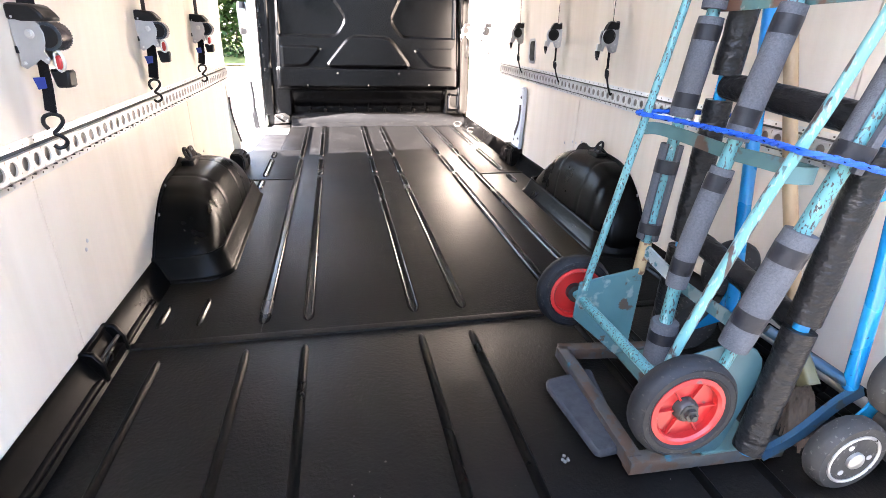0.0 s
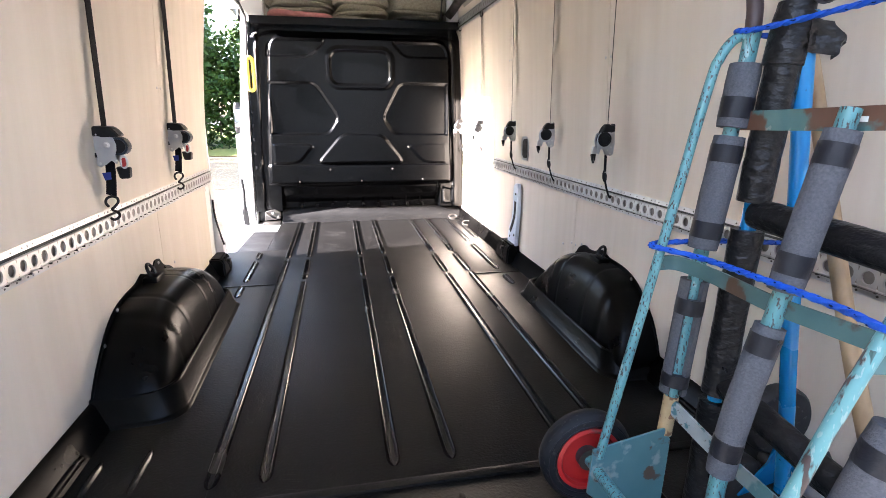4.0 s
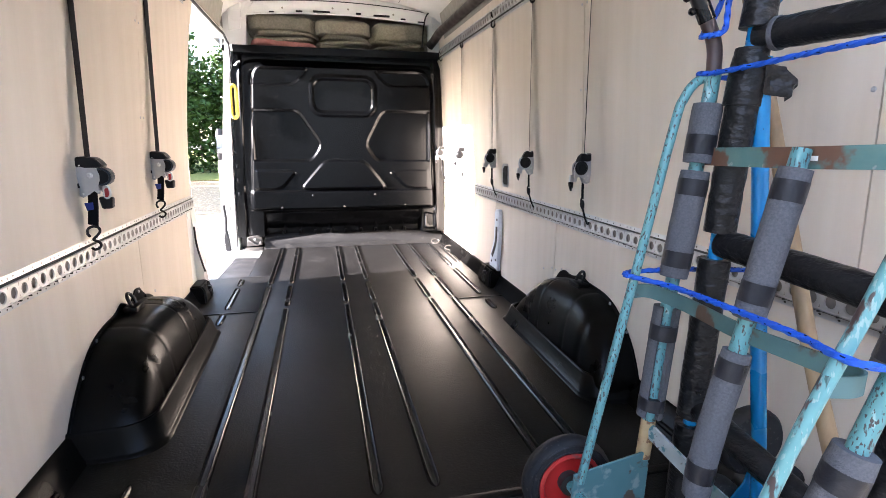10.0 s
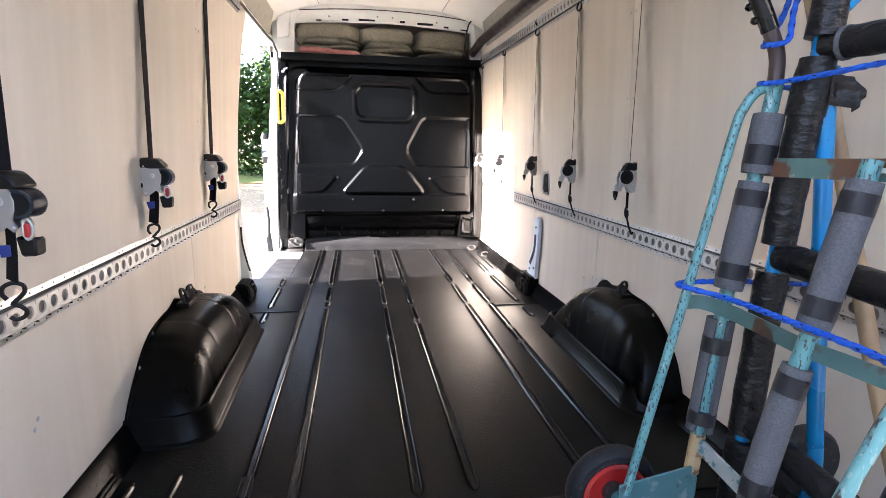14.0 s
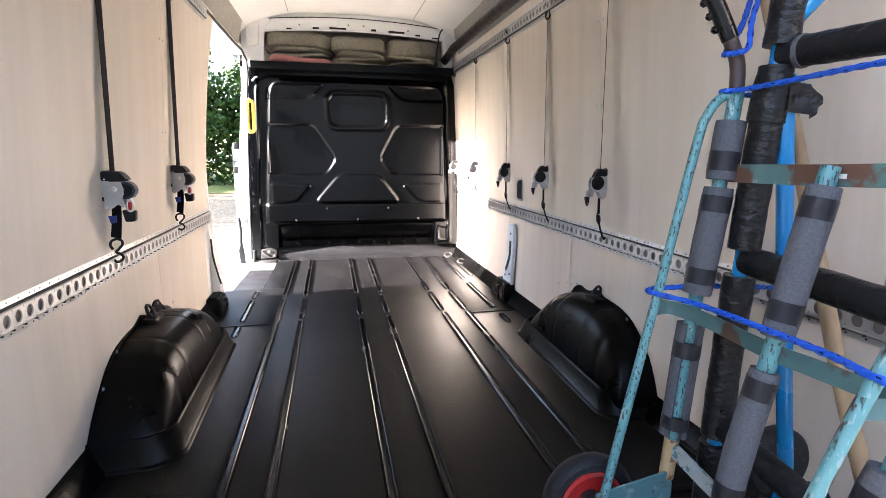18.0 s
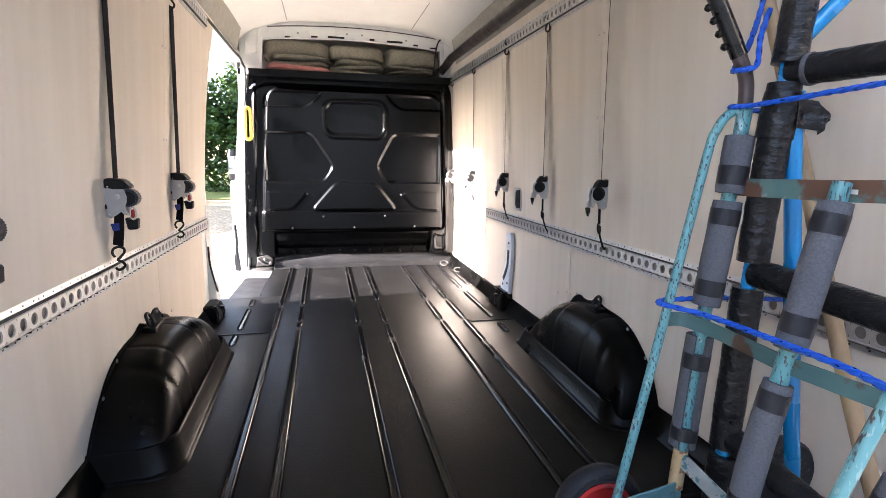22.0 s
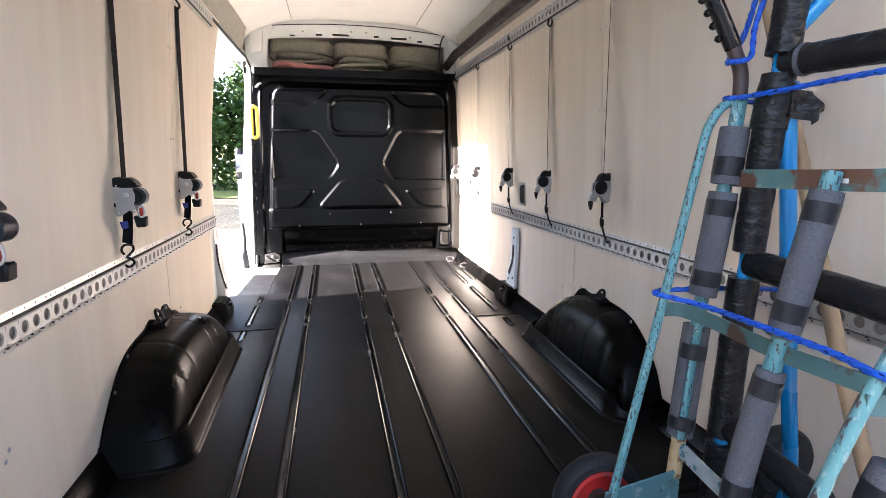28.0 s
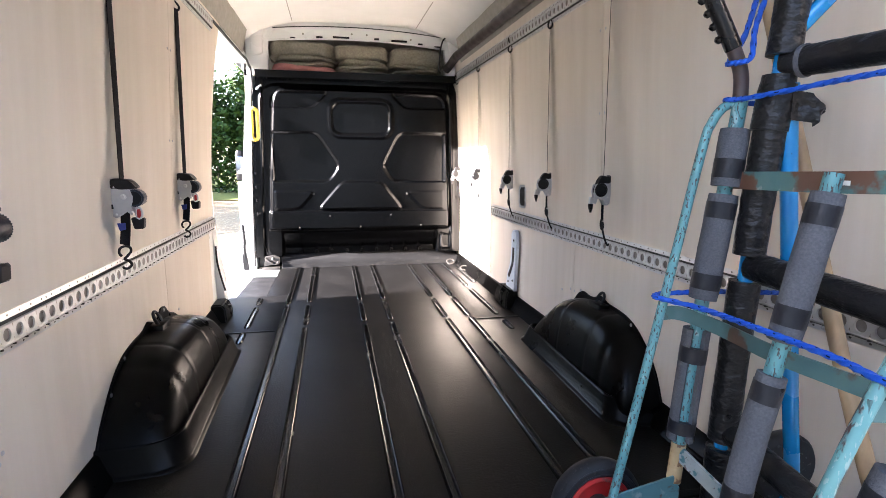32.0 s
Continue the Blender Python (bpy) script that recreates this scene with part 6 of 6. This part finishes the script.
# loose tape flag on the taped upright
def crumpled(a, b, c, d, seed, thick=0.0015, n=9):
    """A small crumpled sheet between four corners, with two faces and closed edges."""
    a, b, c, d = (Vector(q) for q in (a, b, c, d))
    up = (b - a).cross(d - a).normalized()
    bm = bmesh.new()

    def lay(off):
        rows = []
        for i in range(n):
            u = i / (n - 1)
            row = []
            for k in range(n):
                v = k / (n - 1)
                q = a.lerp(b, v).lerp(d.lerp(c, v), u)
                fold = 0.005 * math.sin(4 * u + 2 * v + seed) + 0.006 * noise.noise((u * 2.3, v * 2.7, seed))
                row.append(bm.verts.new(q + up * (fold * min(1, 3 * u) + off)))
            rows.append(row)
        return rows
    lo, hi = lay(0.0), lay(thick)
    for rows in (lo, hi):
        for i in range(n - 1):
            for k in range(n - 1):
                bm.faces.new((rows[i][k], rows[i + 1][k], rows[i + 1][k + 1], rows[i][k + 1]))
    rim = lambda r: [r[0][k] for k in range(n)] + [r[i][n - 1] for i in range(1, n)] + [r[n - 1][k] for k in range(n - 2, -1, -1)] + [r[i][0] for i in range(n - 2, 0, -1)]
    e0, e1 = rim(lo), rim(hi)
    for p in range(len(e0)):
        q = (p + 1) % len(e0)
        bm.faces.new((e0[p], e0[q], e1[q], e1[p]))
    return bm


part("tape_flag", crumpled((0.566, -0.137, 1.028), (0.566, -0.137, 0.978), (0.606, -0.146, 0.972), (0.598, -0.148, 1.022), 2), M_TAPE, BLUE_TRUCK, "loose flap of black tape")
part("tape_flag", crumpled((0.597, -0.147, 1.02), (0.604, -0.146, 0.966), (0.622, -0.152, 0.99), (0.62, -0.152, 0.996), 5), M_TAPE, BLUE_TRUCK, "loose flap of black tape")
part("taped_joint", tube([(0.558, -0.104, 0.96), (0.566, -0.106, 1.04)], 0.0305, 20, lumps=0.03, seed=5), M_TAPE, BLUE_TRUCK, "lumpy black tape joint")

# foot pad under the toe frame
solid("foot_pad", plate([(0.208, -0.155), (0.228, -0.37), (0.24, -0.378), (0.3, -0.372), (0.345, -0.12), (0.335, -0.11), (0.215, -0.135)], 0.022, "z", 0.0, 0.005), M_CARPET, "worn grey-blue padded board lying under the toe bars", "pad")

# grit on the liner
grit = bmesh.new()
rg = random.Random(12)
for i in range(22):
    x, y = (0.17 + rg.gauss(0, 0.006), -0.365 + rg.gauss(0, 0.006)) if i < 6 else (rg.uniform(-0.3, 0.8), rg.uniform(-0.58, -0.3))
    r = rg.uniform(0.002, 0.005) if i < 6 else rg.uniform(0.0007, 0.002)
    bmesh.ops.create_icosphere(grit, subdivisions=1, radius=r, matrix=Matrix.Translation((x, y, r * 0.5 - 0.003)))
solid("grit", grit, M_DIRT, "pale crumbs of grit on the black liner", "grit", "stuff")


# ---- outside: mirror and trees ----
mirror = thing("door_mirror", "white-backed wing mirror on the cab door outside", "mirror", (-1.09, 4.5, 0.72), fixed=True)
part("housing", sweep(bmesh.new(), [(-1.09, 4.5, 0.7), (-1.09, 4.5, 0.73), (-1.09, 4.5, 0.95), (-1.09, 4.5, 0.99)], rounded(-0.045, 0.045, -0.05, 0.05, 0.03, 4), up=(0, 1, 0), scales=[0.8, 1, 1, 0.75]), M_BLACK, mirror)
part("glass", new_box(-1.125, -1.055, 4.445, 4.452, 0.76, 0.93, bevel=0.003), M_GLASS_MIRROR, mirror, "mirror glass")
part("arm", tube([(-1.0, 4.52, 0.75), (-0.96, 4.55, 0.74)], 0.025, 10), M_BLACK, mirror)
cab_side = thing("cab_door", "white cab door of the van seen through the opening", "van door", (-0.97, 4.4, -0.4), fixed=True)
part("skin", new_box(-0.99, -0.95, 3.68, 4.9, -0.45, 0.72, bevel=0.01), M_WHITE, cab_side)


def tree(place, height, spread, seed, leaves, label):
    t = thing("tree", label, "tree", place, group="trees beyond the verge", fixed=True)
    rnd = random.Random(seed)
    p = Vector(place)
    trunk = bmesh.new()
    line = [p + Vector((0.15 * math.sin(i * 1.3 + seed), 0.1 * math.cos(i), height * 0.8 * i / 6)) for i in range(7)]
    sweep(trunk, line, circle(0.22, 10), scales=[1.3, 1, 0.85, 0.7, 0.5, 0.3, 0.12])
    part("trunk", trunk, M_BARK, t)
    limbs, crown = bmesh.new(), []
    centres = []
    for i in range(34):
        a, h = rnd.uniform(0, 6.28), rnd.uniform(0.12, 1.0)
        reach = spread * (1.15 - 0.75 * h) * rnd.uniform(0.5, 1.0)
        start = p + Vector((0, 0, height * h * 0.72))
        end = p + Vector((math.cos(a) * reach, math.sin(a) * reach, height * min(1, h + 0.08)))
        sweep(limbs, [start, start.lerp(end, 0.5) + Vector((0, 0, 0.3)), end], circle(0.05, 5), scales=[1, 0.6, 0.2])
        for f in (0.55, 0.8, 1.0):
            centres.append((start.lerp(end, f) + Vector((0, 0, 0.15)), rnd.uniform(0.5, 1.0)))
    part("limbs", limbs, M_BARK, t)
    verts, faces = [], []
    for i in range(leaves):
        c, s = rnd.choice(centres)
        d = Vector((rnd.gauss(0, 1), rnd.gauss(0, 1), rnd.gauss(0, 0.8))).normalized() * s * rnd.random() ** 0.4
        q = c + d
        size = rnd.uniform(0.09, 0.19)
        a = Vector((rnd.uniform(-1, 1), rnd.uniform(-1, 1), rnd.uniform(-0.7, 0.4))).normalized() * size
        b = a.orthogonal().normalized() * size * 0.45
        b.rotate(Quaternion(a.normalized(), rnd.uniform(0, 6.28)))
        k = len(verts)
        verts += [q - a, q + b - a * 0.1, q + a, q - b - a * 0.1]
        faces.append((k, k + 1, k + 2, k + 3))
    me = bpy.data.meshes.new("crown")
    me.from_pydata([tuple(v) for v in verts], [], faces)
    me.materials.append(M_LEAF)
    ob = new("crown", me)
    ob.parent = t
    ob.matrix_parent_inverse = SHIFT[t]


tree((-6.9, 24.0, 0.1), 8.5, 2.6, 3, 9000, "tall leafy green tree behind the verge, sunlit")
tree((-9.2, 22.5, 0.1), 9.5, 3.0, 5, 9000, "broad leafy green tree behind the verge")
tree((-4.1, 30.0, 0.2), 6.0, 2.2, 8, 6000, "smaller leafy tree behind the verge")
tree((-12.5, 26.0, 0.2), 10.0, 3.2, 11, 6000, "leafy green tree behind the verge")
tree((-6.2, 20.5, 0.0), 7.0, 1.7, 21, 7000, "slender leafy green tree behind the verge")


def hedge_row(name, label, place, count, foot, height, leaves, size0, size1):
    """A row of stems with leaves massed round them; foot gives each stem's base, height its length."""
    row = thing(name, label, "hedge", place, fixed=True, group="hedges")
    rh = random.Random(31)
    stems = bmesh.new()
    hv, hf = [], []
    for i in range(count):
        b0 = Vector(foot(i)) + Vector((rh.uniform(-0.4, 0.4), rh.uniform(-0.4, 0.4), 0))
        top = b0 + Vector((rh.uniform(-0.4, 0.4), rh.uniform(-0.3, 0.3), height(i) * rh.uniform(0.8, 1.05)))
        sweep(stems, [b0, b0.lerp(top, 0.5) + Vector((0.1, 0, 0)), top], circle(0.04, 5), scales=[1, 0.7, 0.2])
        for j in range(leaves):
            q = b0.lerp(top, rh.random() ** 0.8) + Vector((rh.gauss(0, 0.42), rh.gauss(0, 0.4), rh.gauss(0, 0.2)))
            size = rh.uniform(size0, size1)
            a = Vector((rh.uniform(-1, 1), rh.uniform(-1, 1), rh.uniform(-0.7, 0.5))).normalized() * size
            b = a.orthogonal().normalized() * size * 0.5
            b.rotate(Quaternion(a.normalized(), rh.uniform(0, 6.28)))
            k = len(hv)
            hv += [tuple(q - a), tuple(q + b), tuple(q + a), tuple(q - b)]
            hf.append((k, k + 1, k + 2, k + 3))
    part("stems", stems, M_BARK, row)
    me = bpy.data.meshes.new("foliage")
    me.from_pydata(hv, [], hf)
    me.materials.append(M_LEAF)
    foliage = new("foliage", me)
    foliage.parent = row
    foliage.matrix_parent_inverse = SHIFT[row]


hedge_row("hedge", "dense dark green hedge under the trees", (-6.0, 22.0, -0.6), 26, lambda i: (-13.0 + 0.46 * i, 22.0, -0.5), lambda i: 4.0, 800, 0.08, 0.17)
# unseen hedge added on the sun side; its tall stretch shades the gravel
hedge_row("hedge", "unseen green hedge added on the sun side to shade the gravel track", (-13.0, 6.0, -0.66), 44, lambda i: (-13.0, -8.0 + 0.68 * i, -0.6), lambda i: 5.6 if 9.0 < -8.0 + 0.68 * i < 15.0 else 3.3, 330, 0.18, 0.34)
